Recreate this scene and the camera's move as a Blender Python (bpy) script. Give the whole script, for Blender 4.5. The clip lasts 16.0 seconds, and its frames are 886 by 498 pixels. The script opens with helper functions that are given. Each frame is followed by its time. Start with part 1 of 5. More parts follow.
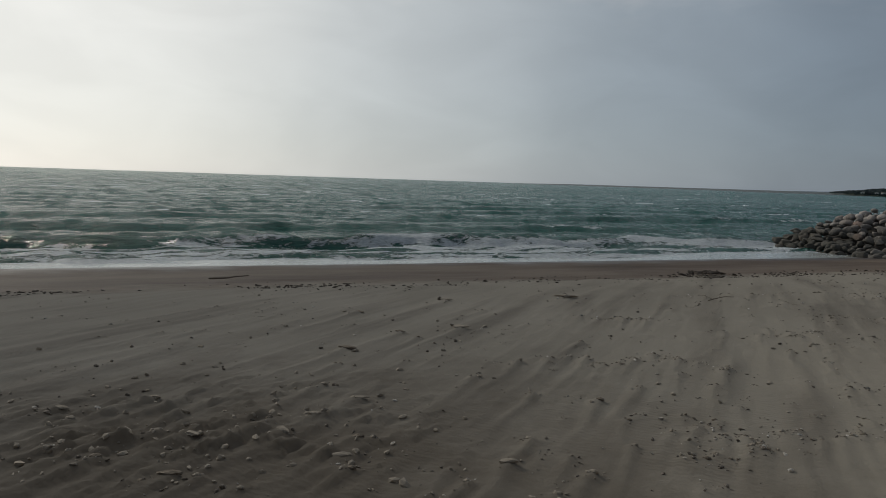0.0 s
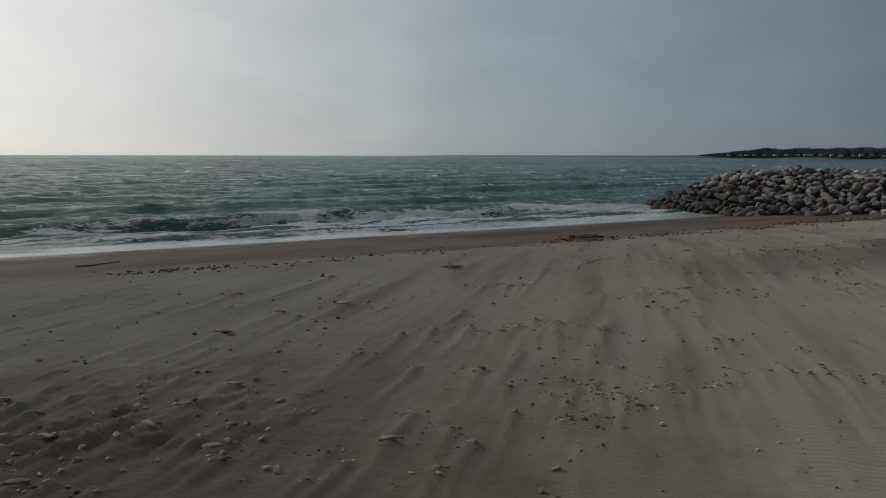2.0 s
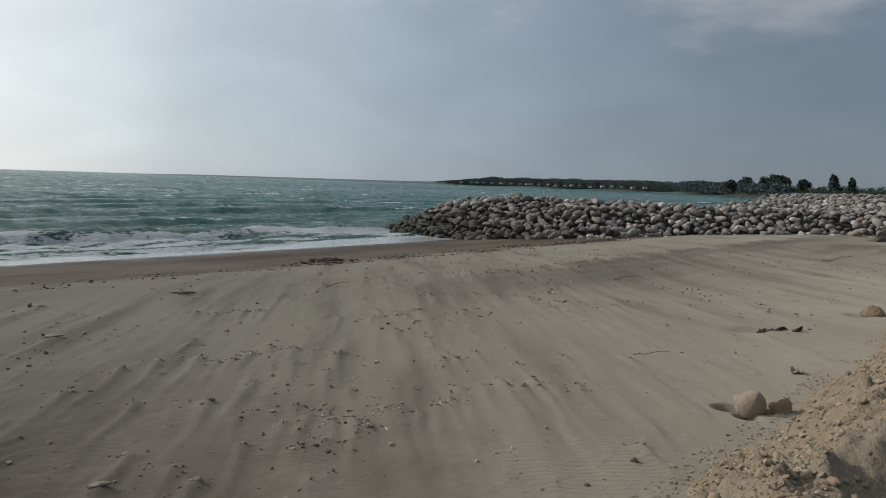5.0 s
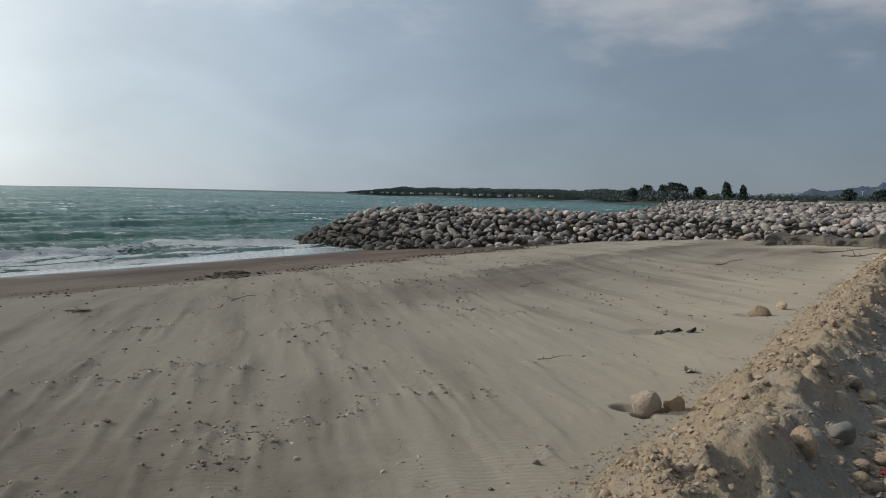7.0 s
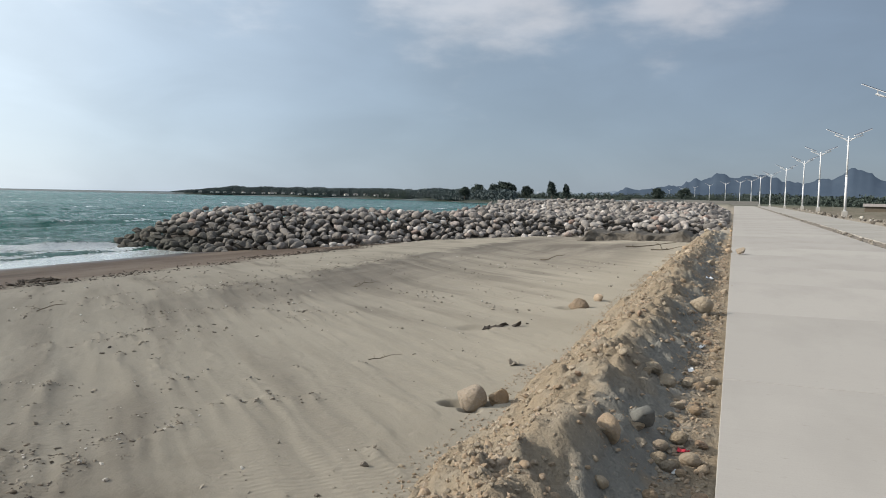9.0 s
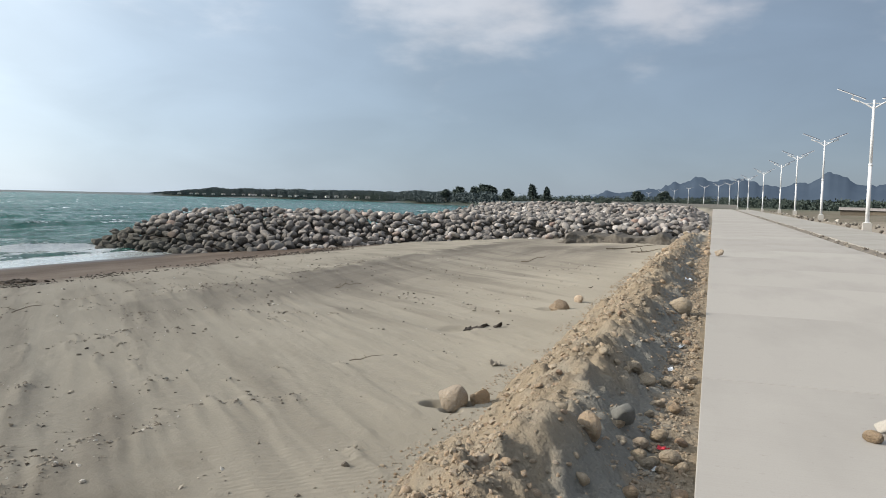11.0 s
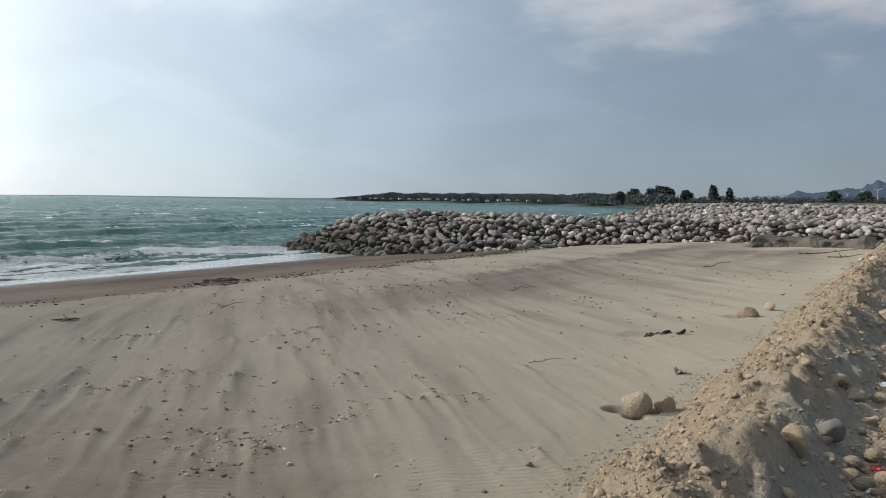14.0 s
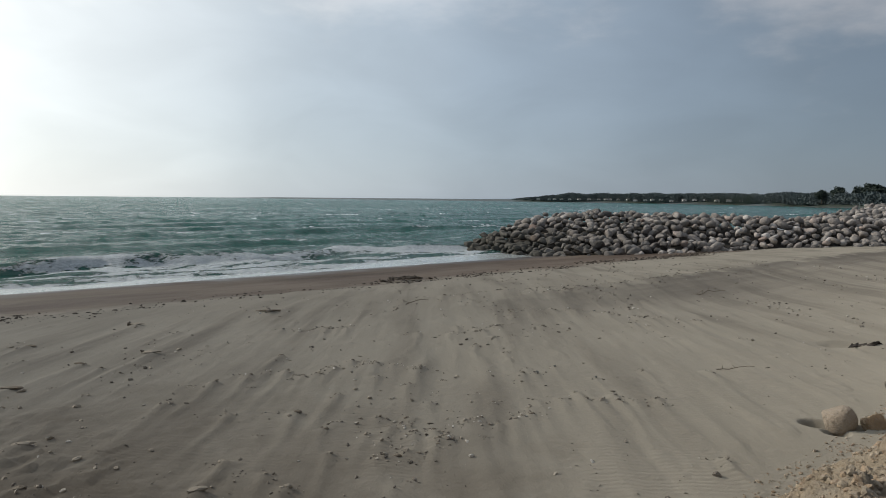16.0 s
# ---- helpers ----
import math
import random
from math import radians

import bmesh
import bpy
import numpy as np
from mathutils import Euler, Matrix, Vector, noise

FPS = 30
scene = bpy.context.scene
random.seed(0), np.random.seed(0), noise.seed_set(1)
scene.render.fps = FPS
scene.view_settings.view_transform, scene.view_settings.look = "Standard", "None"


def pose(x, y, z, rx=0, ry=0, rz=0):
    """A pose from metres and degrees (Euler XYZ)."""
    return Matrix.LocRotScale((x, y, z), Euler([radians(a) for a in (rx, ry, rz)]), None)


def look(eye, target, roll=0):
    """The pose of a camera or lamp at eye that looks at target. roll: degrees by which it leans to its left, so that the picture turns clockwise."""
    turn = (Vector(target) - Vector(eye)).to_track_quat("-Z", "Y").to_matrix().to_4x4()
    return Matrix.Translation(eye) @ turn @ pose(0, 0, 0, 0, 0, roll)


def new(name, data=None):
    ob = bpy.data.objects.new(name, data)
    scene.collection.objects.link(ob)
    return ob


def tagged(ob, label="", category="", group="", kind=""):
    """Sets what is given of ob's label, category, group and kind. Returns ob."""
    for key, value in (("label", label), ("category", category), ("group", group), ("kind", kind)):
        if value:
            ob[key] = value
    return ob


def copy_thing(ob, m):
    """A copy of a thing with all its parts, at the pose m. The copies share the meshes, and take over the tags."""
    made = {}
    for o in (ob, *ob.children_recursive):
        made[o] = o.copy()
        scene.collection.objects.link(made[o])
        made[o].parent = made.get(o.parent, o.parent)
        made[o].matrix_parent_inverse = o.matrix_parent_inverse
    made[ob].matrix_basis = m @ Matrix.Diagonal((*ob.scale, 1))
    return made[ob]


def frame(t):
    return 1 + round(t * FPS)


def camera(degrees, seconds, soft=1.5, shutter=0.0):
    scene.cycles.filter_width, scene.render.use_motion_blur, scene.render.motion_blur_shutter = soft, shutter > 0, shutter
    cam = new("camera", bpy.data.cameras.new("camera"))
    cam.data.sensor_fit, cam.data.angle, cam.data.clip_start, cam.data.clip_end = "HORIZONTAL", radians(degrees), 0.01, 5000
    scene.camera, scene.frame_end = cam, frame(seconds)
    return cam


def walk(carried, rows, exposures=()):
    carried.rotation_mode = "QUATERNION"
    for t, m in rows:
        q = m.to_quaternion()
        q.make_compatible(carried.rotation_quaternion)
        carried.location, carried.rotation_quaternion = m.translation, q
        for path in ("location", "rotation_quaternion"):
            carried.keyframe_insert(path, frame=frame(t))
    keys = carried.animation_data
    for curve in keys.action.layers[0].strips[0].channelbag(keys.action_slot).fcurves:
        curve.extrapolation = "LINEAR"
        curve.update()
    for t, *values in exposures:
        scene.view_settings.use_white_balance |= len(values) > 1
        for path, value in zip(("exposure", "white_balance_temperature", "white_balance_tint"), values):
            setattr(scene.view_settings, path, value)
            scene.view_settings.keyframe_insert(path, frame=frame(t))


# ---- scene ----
cam = camera(60.16, 16.0, soft=0.9)
# seconds, metres along x (inland), y (along the road), z, then yaw, pitch and lean in degrees
PATH = [
    (0.0, -0.046, -0.298, 1.602, 66.93, -5.14, -1.86),
    (0.5, -0.093, -0.240, 1.607, 64.63, -5.71, -1.65),
    (1.0, -0.132, -0.149, 1.594, 62.82, -6.35, -1.04),
    (1.5, -0.133, -0.092, 1.586, 61.19, -6.87, -0.36),
    (2.0, -0.150, -0.050, 1.575, 58.69, -6.98, -0.13),
    (2.5, -0.118, -0.088, 1.590, 55.03, -6.66, -0.34),
    (3.0, -0.099, -0.085, 1.593, 51.28, -6.30, -0.55),
    (3.5, -0.034, -0.100, 1.629, 47.58, -6.03, -0.91),
    (4.0, -0.032, -0.062, 1.613, 44.16, -5.61, -1.11),
    (4.2, -0.079, -0.006, 1.604, 43.04, -5.47, -1.27),
    (6.5, -0.034, 0.064, 1.607, 34.93, -4.20, -1.68),
    (7.0, 0.019, 0.054, 1.615, 32.98, -4.05, -1.32),
    (7.5, 0.023, 0.060, 1.633, 30.14, -4.05, -1.27),
    (8.0, 0.041, 0.115, 1.634, 27.07, -3.99, -1.03),
    (8.5, 0.067, 0.155, 1.631, 23.95, -3.93, -0.97),
    (9.0, 0.092, 0.154, 1.628, 20.75, -3.85, -1.16),
    (9.2, 0.095, 0.157, 1.627, 19.58, -3.81, -1.22),
    (10.2, 0.092, 0.158, 1.615, 17.50, -3.72, -1.25),
    (11.3, 0.082, 0.151, 1.599, 20.45, -3.64, -1.27),
    (11.5, 0.073, 0.153, 1.601, 21.17, -3.66, -1.15),
    (12.0, 0.069, 0.123, 1.593, 23.07, -3.62, -1.07),
    (12.5, 0.065, 0.088, 1.596, 24.97, -3.64, -0.93),
    (13.0, 0.045, 0.078, 1.598, 26.83, -3.60, -0.86),
    (13.5, 0.020, 0.038, 1.602, 29.20, -3.61, -0.88),
    (14.0, 0.013, 0.021, 1.602, 32.14, -3.64, -0.82),
    (14.5, 0.012, 0.018, 1.593, 35.34, -3.67, -0.82),
    (15.0, 0.031, -0.069, 1.604, 38.58, -3.71, -0.83),
    (15.5, 0.041, -0.081, 1.592, 41.97, -3.72, -0.74),
    (16.0, 0.047, -0.081, 1.595, 45.45, -3.74, -0.54),
]
EXPOSURES = [(0.0, -1.64), (0.5, -1.70), (1.5, -1.74), (2.5, -1.58), (3.5, -1.31), (4.2, -1.12), (6.5, -0.80), (7.0, -0.77), (8.0, -0.58), (9.0, -0.23), (9.2, -0.19), (11.3, -0.12), (13.0, -0.19), (14.5, -0.55), (15.5, -0.80), (16.0, -0.85)]
walk(cam, [(t, pose(x, y, z, 90 + pitch, 0, yaw) @ pose(0, 0, 0, 0, 0, -lean)) for t, x, y, z, yaw, pitch, lean in PATH], EXPOSURES)

# ---- world and sun ----
SUN_AZ, SUN_EL = -112.0, 30.0      # degrees from the road's direction (+y) towards inland (+x)
sun_way = Vector((math.sin(radians(SUN_AZ)) * math.cos(radians(SUN_EL)), math.cos(radians(SUN_AZ)) * math.cos(radians(SUN_EL)), math.sin(radians(SUN_EL))))
world = bpy.data.worlds.new("sky")
scene.world = world
world.use_nodes = True
wt = world.node_tree
for n in list(wt.nodes):
    wt.nodes.remove(n)


def wnode(kind):
    return wt.nodes.new(kind)


sky = wnode("ShaderNodeTexSky")
sky.sky_type = 'NISHITA'
sky.sun_disc = False
sky.sun_elevation, sky.sun_rotation = radians(SUN_EL), radians(SUN_AZ)
sky.air_density, sky.dust_density, sky.ozone_density = 1.0, 0.6, 2.0
coord = wnode("ShaderNodeTexCoord")
split = wnode("ShaderNodeSeparateXYZ")
wt.links.new(coord.outputs["Generated"], split.inputs["Vector"])


def wmath(op, a, b):
    n = wnode("ShaderNodeMath")
    n.operation = op
    for socket, value in zip(n.inputs, (a, b)):
        if isinstance(value, bpy.types.NodeSocket):
            wt.links.new(value, socket)
        else:
            socket.default_value = value
    return n.outputs[0]


# broken cloud over the land and the headland, its ragged bases ten degrees up
bearing = wmath('ARCTAN2', split.outputs["X"], split.outputs["Y"])
flatten = wnode("ShaderNodeCombineXYZ")
wt.links.new(bearing, flatten.inputs["X"])
wt.links.new(wmath('MULTIPLY', split.outputs["Z"], 2.4), flatten.inputs["Y"])
puffs = wnode("ShaderNodeTexNoise")
puffs.inputs["Scale"].default_value, puffs.inputs["Detail"].default_value, puffs.inputs["Roughness"].default_value = 7.0, 6.0, 0.52
wt.links.new(flatten.outputs["Vector"], puffs.inputs["Vector"])
cover = wnode("ShaderNodeValToRGB")
cover.color_ramp.interpolation = 'CARDINAL'
banks = ((-110, 0.10), (-64, 0.20), (-52, 0.46), (-42, 0.40), (-33, 0.15), (-28, 0.34), (-21, 0.82), (-15, 0.70), (-10, 0.36), (-5, 0.78), (1, 0.42), (14, 0.30), (40, 0.5))
while len(cover.color_ramp.elements) < len(banks):
    cover.color_ramp.elements.new(0.5)
for e, (p, c) in zip(cover.color_ramp.elements, banks):
    e.position, e.color = (p + 110) / 150, (c, c, c, 1)
wt.links.new(wmath('DIVIDE', wmath('ADD', bearing, radians(110)), radians(150)), cover.inputs["Fac"])
height = wmath('MULTIPLY', wmath('SUBTRACT', split.outputs["Z"], 0.222), 3.4)
dense = wmath('ADD', wmath('ADD', puffs.outputs["Fac"], wmath('MULTIPLY', cover.outputs["Color"], 0.42)), wmath('MINIMUM', height, 0.12))
ramp = wnode("ShaderNodeMapRange")
ramp.interpolation_type = 'SMOOTHSTEP'
ramp.inputs["From Min"].default_value, ramp.inputs["From Max"].default_value = 0.585, 0.98
wt.links.new(dense, ramp.inputs["Value"])
amount = wnode("ShaderNodeMath")
amount.operation = 'MULTIPLY'
wt.links.new(ramp.outputs["Result"], amount.inputs[0])
amount.inputs[1].default_value = 0.9
mix = wnode("ShaderNodeMix")
mix.data_type = 'RGBA'
wt.links.new(amount.outputs[0], mix.inputs["Factor"])
# thin haze lies over the blue, brightest round the sun
glows = []
for way in (sun_way, Vector((math.sin(radians(-101)), math.cos(radians(-101)), 0.22)).normalized()):
    toward = wnode("ShaderNodeVectorMath")
    toward.operation = 'DOT_PRODUCT'
    toward.inputs[1].default_value = way
    wt.links.new(coord.outputs["Generated"], toward.inputs[0])
    glows.append(toward.outputs["Value"])
turned = wnode("ShaderNodeMapRange")
turned.inputs["From Min"].default_value, turned.inputs["From Max"].default_value = -1.0, 1.0
wt.links.new(wmath('MAXIMUM', *glows), turned.inputs["Value"])
haze = wnode("ShaderNodeValToRGB")
haze.color_ramp.interpolation = 'CARDINAL'
stops = ((0.0, (2.8, 3.7, 5.1)), (0.33, (3.3, 4.3, 5.8)), (0.456, (4.0, 5.2, 6.9)), (0.595, (4.8, 6.2, 8.0)), (0.695, (7.0, 8.8, 11.1)), (0.787, (10.1, 12.2, 14.6)), (0.877, (15.8, 17.9, 19.8)), (0.953, (26.5, 28.0, 28.6)), (1.0, (39.0, 39.5, 38.5)))
while len(haze.color_ramp.elements) < len(stops):
    haze.color_ramp.elements.new(0.5)
for e, (p, c) in zip(haze.color_ramp.elements, stops):
    e.position, e.color = p, (*(x / 40 for x in c), 1)
wt.links.new(turned.outputs["Result"], haze.inputs["Fac"])
lift = wnode("ShaderNodeMix")
lift.data_type, lift.blend_type = 'RGBA', 'MULTIPLY'
lift.inputs["Factor"].default_value = 1.0
lift.inputs["B"].default_value = (41, 40, 38.6, 1)
wt.links.new(haze.outputs["Color"], lift.inputs["A"])
veil = wnode("ShaderNodeMix")
veil.data_type = 'RGBA'
veil.inputs["Factor"].default_value = 0.72
wt.links.new(sky.outputs["Color"], veil.inputs["A"])
wt.links.new(lift.outputs["Result"], veil.inputs["B"])
streaks = wnode("ShaderNodeTexNoise")
streaks.inputs["Scale"].default_value, streaks.inputs["Detail"].default_value, streaks.inputs["Roughness"].default_value, streaks.inputs["Distortion"].default_value = 5.5, 5.0, 0.5, 0.4
wt.links.new(flatten.outputs["Vector"], streaks.inputs["Vector"])
thin = wnode("ShaderNodeMapRange")
for key, value in (("From Min", 0.38), ("From Max", 0.68), ("To Min", 0.97), ("To Max", 1.06)):
    thin.inputs[key].default_value = value
wt.links.new(streaks.outputs["Fac"], thin.inputs["Value"])
film = wnode("ShaderNodeMix")
film.data_type, film.blend_type = 'RGBA', 'MULTIPLY'
film.inputs["Factor"].default_value = 1.0
wt.links.new(veil.outputs["Result"], film.inputs["A"])
wt.links.new(thin.outputs["Result"], film.inputs["B"])
wt.links.new(film.outputs["Result"], mix.inputs["A"])
puff = wnode("ShaderNodeMix")
puff.data_type, puff.blend_type = 'RGBA', 'ADD'
puff.inputs["Factor"].default_value = 1.0
puff.inputs["B"].default_value = (4.2, 3.4, 2.7, 1)
wt.links.new(film.outputs["Result"], puff.inputs["A"])
wt.links.new(puff.outputs["Result"], mix.inputs["B"])
back = wnode("ShaderNodeBackground")
back.inputs["Strength"].default_value = 0.085
wt.links.new(mix.outputs["Result"], back.inputs["Color"])
wout = wnode("ShaderNodeOutputWorld")
wt.links.new(back.outputs[0], wout.inputs["Surface"])

lamp = bpy.data.lights.new("sun", 'SUN')
lamp.energy, lamp.angle, lamp.color = 4.8, radians(1.0), (1.0, 0.91, 0.79)
sun = new("sun", lamp)
sun.matrix_world = look(sun_way * 50, (0, 0, 0))


# ---- materials ----
class Mat:
    """A small builder of node materials."""

    def __init__(self, name, rough=0.8, metal=0.0, spec=0.3):
        self.m = bpy.data.materials.new(name)
        self.m.use_nodes = True
        self.t = self.m.node_tree
        self.b = self.t.nodes["Principled BSDF"]
        self.b.inputs["Roughness"].default_value = rough
        self.b.inputs["Metallic"].default_value = metal
        self.b.inputs["Specular IOR Level"].default_value = spec
        self.tc = self.t.nodes.new("ShaderNodeTexCoord")
        self.bumped = None

    def node(self, kind):
        return self.t.nodes.new(kind)

    def put(self, socket, value):
        if isinstance(value, bpy.types.NodeSocket):
            self.t.links.new(value, socket)
        else:
            socket.default_value = value

    def space(self, scale=(1, 1, 1), turn=0.0, source="Object"):
        n = self.node("ShaderNodeMapping")
        n.inputs["Scale"].default_value = scale
        n.inputs["Rotation"].default_value = (0, 0, turn)
        self.t.links.new(self.tc.outputs[source], n.inputs["Vector"])
        return n.outputs["Vector"]

    def noise(self, scale, detail=4.0, rough=0.55, vector=None, warp=0.0):
        n = self.node("ShaderNodeTexNoise")
        n.inputs["Scale"].default_value, n.inputs["Detail"].default_value = scale, detail
        n.inputs["Roughness"].default_value, n.inputs["Distortion"].default_value = rough, warp
        self.t.links.new(vector or self.tc.outputs["Object"], n.inputs["Vector"])
        return n.outputs["Fac"]

    def cells(self, scale, vector=None, feature='F1'):
        n = self.node("ShaderNodeTexVoronoi")
        n.feature = feature
        n.inputs["Scale"].default_value = scale
        self.t.links.new(vector or self.tc.outputs["Object"], n.inputs["Vector"])
        return n.outputs["Distance"]

    def range(self, value, a, b, to_a=0.0, to_b=1.0):
        n = self.node("ShaderNodeMapRange")
        self.put(n.inputs["Value"], value)
        for key, x in (("From Min", a), ("From Max", b), ("To Min", to_a), ("To Max", to_b)):
            n.inputs[key].default_value = x
        return n.outputs["Result"]

    def math(self, op, a, b=0.0):
        n = self.node("ShaderNodeMath")
        n.operation = op
        self.put(n.inputs[0], a)
        self.put(n.inputs[1], b)
        return n.outputs[0]

    def mix(self, fac, a, b, blend='MIX'):
        n = self.node("ShaderNodeMix")
        n.data_type, n.blend_type = 'RGBA', blend
        self.put(n.inputs["Factor"], fac)
        self.put(n.inputs["A"], a if isinstance(a, bpy.types.NodeSocket) else (*a, 1))
        self.put(n.inputs["B"], b if isinstance(b, bpy.types.NodeSocket) else (*b, 1))
        return n.outputs["Result"]

    def ramp(self, fac, stops):
        n = self.node("ShaderNodeValToRGB")
        el = n.color_ramp.elements
        while len(el) < len(stops):
            el.new(0.5)
        for e, (p, c) in zip(el, stops):
            e.position, e.color = p, (*c, 1)
        self.put(n.inputs["Fac"], fac)
        return n.outputs["Color"]

    def attr(self, name):
        n = self.node("ShaderNodeAttribute")
        n.attribute_name = name
        return n.outputs["Fac"]

    def axis(self, which):
        n = self.node("ShaderNodeSeparateXYZ")
        self.t.links.new(self.tc.outputs["Object"], n.inputs["Vector"])
        return n.outputs[which]

    def color(self, value):
        self.put(self.b.inputs["Base Color"], value if isinstance(value, bpy.types.NodeSocket) else (*value, 1))
        return self

    def rough(self, value):
        self.put(self.b.inputs["Roughness"], value)
        return self

    def bump(self, height, strength=0.5, distance=0.02):
        n = self.node("ShaderNodeBump")
        self.put(n.inputs["Strength"], strength)
        n.inputs["Distance"].default_value = distance
        self.t.links.new(height, n.inputs["Height"])
        if self.bumped:
            self.t.links.new(self.bumped, n.inputs["Normal"])
        self.bumped = n.outputs["Normal"]
        self.t.links.new(self.bumped, self.b.inputs["Normal"])
        return self


WIND = radians(45)          # the wind blows in from the sea across the beach


def sand_material():
    m = Mat("beach_sand", rough=0.92, spec=0.1)
    m.b.inputs["Diffuse Roughness"].default_value = 1.0
    along = m.space((1, 1, 1), turn=-WIND)        # x' across the wind, y' along it
    stretched = m.node("ShaderNodeMapping")
    stretched.inputs["Scale"].default_value = (1.0, 0.08, 1.0)
    m.t.links.new(along, stretched.inputs["Vector"])
    sv = stretched.outputs["Vector"]
    broad = m.noise(0.22, 3.0)
    streak = m.noise(1.6, 3.0, 0.5, sv, 0.3)
    gusts = m.range(m.noise(0.28, 4.0, 0.6, m.space((1, 0.6, 1), turn=-WIND)), 0.40, 0.60, 0.5, 1.0)
    fine = m.noise(5.5, 4.0, 0.6, sv)
    grain = m.noise(260.0, 2.0)
    col = m.ramp(broad, [(0.3, (0.254, 0.231, 0.188)), (0.7, (0.316, 0.288, 0.236))])
    col = m.mix(m.math('MULTIPLY', m.range(streak, 0.48, 0.66, 0.0, 0.72), m.math('MULTIPLY', gusts, m.range(m.axis("X"), -2.5, -6.5, 0.12, 1.0))), col, (0.115, 0.100, 0.082))
    col = m.mix(m.range(fine, 0.56, 0.74, 0.0, 0.22), col, (0.18, 0.16, 0.13))
    col = m.mix(m.range(grain, 0.3, 0.7, 0.0, 0.35), col, (0.372, 0.340, 0.279), 'MIX')
    # darker bands further along, inland of the crest and in the hollow
    x, y = m.axis("X"), m.axis("Y")
    patch = m.noise(0.5, 5.0, 0.62, m.space((1.0, 0.16, 1), turn=radians(-62)))
    inland = m.math('ADD', m.math('ADD', x, 12.5), m.range(m.noise(0.5, 4.0, 0.6), 0.2, 0.8, -1.0, 1.0))
    lee = m.math('MULTIPLY', m.math('MULTIPLY', m.range(inland, 0.0, 0.5), m.range(inland, 6.5, 1.2)), m.range(y, 12.0, 20.0))
    hollow = m.math('MULTIPLY', m.math('MULTIPLY', m.range(inland, 0.6, 2.6), m.range(x, -2.6, -5.5)), m.math('MULTIPLY', m.range(y, 24.0, 38.0), m.range(m.math('SUBTRACT', y, m.math('MULTIPLY', x, 0.6)), 50.5, 48.0)))
    inland_dark = m.math('MULTIPLY', m.math('MAXIMUM', lee, hollow), m.range(patch, 0.36, 0.60, 0.28, 0.95))
    col = m.mix(m.math('MULTIPLY', inland_dark, 0.9), col, (0.125, 0.110, 0.094))
    # darker, browner sand round the trodden place
    away = m.node("ShaderNodeVectorMath")
    away.operation = 'DISTANCE'
    m.t.links.new(m.tc.outputs["Object"], away.inputs[0])
    away.inputs[1].default_value = (-5.8, 0.4, -0.85)
    browner = m.range(m.math('ADD', away.outputs["Value"], m.range(m.noise(0.9, 5.0, 0.65), 0.25, 0.75, -1.6, 1.6)), 5.6, 1.6, 0.0, 0.78)
    col = m.mix(browner, col, (0.118, 0.096, 0.071))
    # the band that the sea wets
    edge = m.math('ADD', x, m.range(m.noise(0.35, 4.0), 0.2, 0.8, -2.2, 2.2))
    wet = m.range(edge, -19.5, -21.2)
    wet2 = m.range(edge, -28.0, -30.5)
    brown = m.mix(m.range(m.noise(0.3, 5.0, 0.6, m.space((1.0, 0.4, 1))), 0.36, 0.66), (0.080, 0.055, 0.040), (0.185, 0.145, 0.110))
    col = m.mix(wet, col, brown)
    col = m.mix(wet2, col, (0.085, 0.07, 0.06))
    # bare dirt inland
    dirt = m.mix(m.noise(0.8, 5.0, 0.6), (0.20, 0.175, 0.145), (0.31, 0.275, 0.23))
    col = m.mix(m.range(x, -1.5, 0.0), col, dirt)
    rank = m.mix(m.range(m.noise(0.35, 5.0, 0.65), 0.4, 0.62), (0.12, 0.105, 0.085), (0.06, 0.062, 0.040))
    col = m.mix(m.math('MULTIPLY', m.range(x, 11.0, 14.0, 0.0, 0.85), m.range(y, 60.0, 95.0)), col, rank)
    scrub = m.mix(m.noise(0.05, 5.0, 0.6), (0.05, 0.062, 0.045), (0.075, 0.085, 0.065))
    col = m.mix(m.math('MULTIPLY', m.range(y, 170.0, 320.0), m.range(m.axis("Z"), -2.0, -1.5)), col, scrub)
    m.color(col)
    m.rough(m.math('SUBTRACT', m.range(wet, 0, 1, 0.93, 0.72), m.range(wet2, 0, 1, 0.0, 0.42)))
    # wind ripples, lumps and grain
    w = m.node("ShaderNodeTexWave")
    w.wave_type, w.bands_direction = 'BANDS', 'Y'
    w.inputs["Scale"].default_value, w.inputs["Distortion"].default_value = 3.6, 5.0
    w.inputs["Detail"].default_value, w.inputs["Detail Scale"].default_value = 2.0, 0.7
    rv = m.space((1, 1, 1), turn=radians(-40))
    m.t.links.new(rv, w.inputs["Vector"])
    where = m.math('MULTIPLY', m.range(m.noise(0.4, 2.0), 0.38, 0.55), m.range(x, -11.0, -6.5))
    m.bump(m.math('MULTIPLY', w.outputs["Fac"], where), 0.3, 0.009)
    m.bump(streak, 0.6, 0.08)
    m.bump(m.noise(7.0, 6.0, 0.66), 0.5, 0.035)
    m.bump(m.noise(45.0, 4.0, 0.68), 0.45, 0.010)
    return m.m


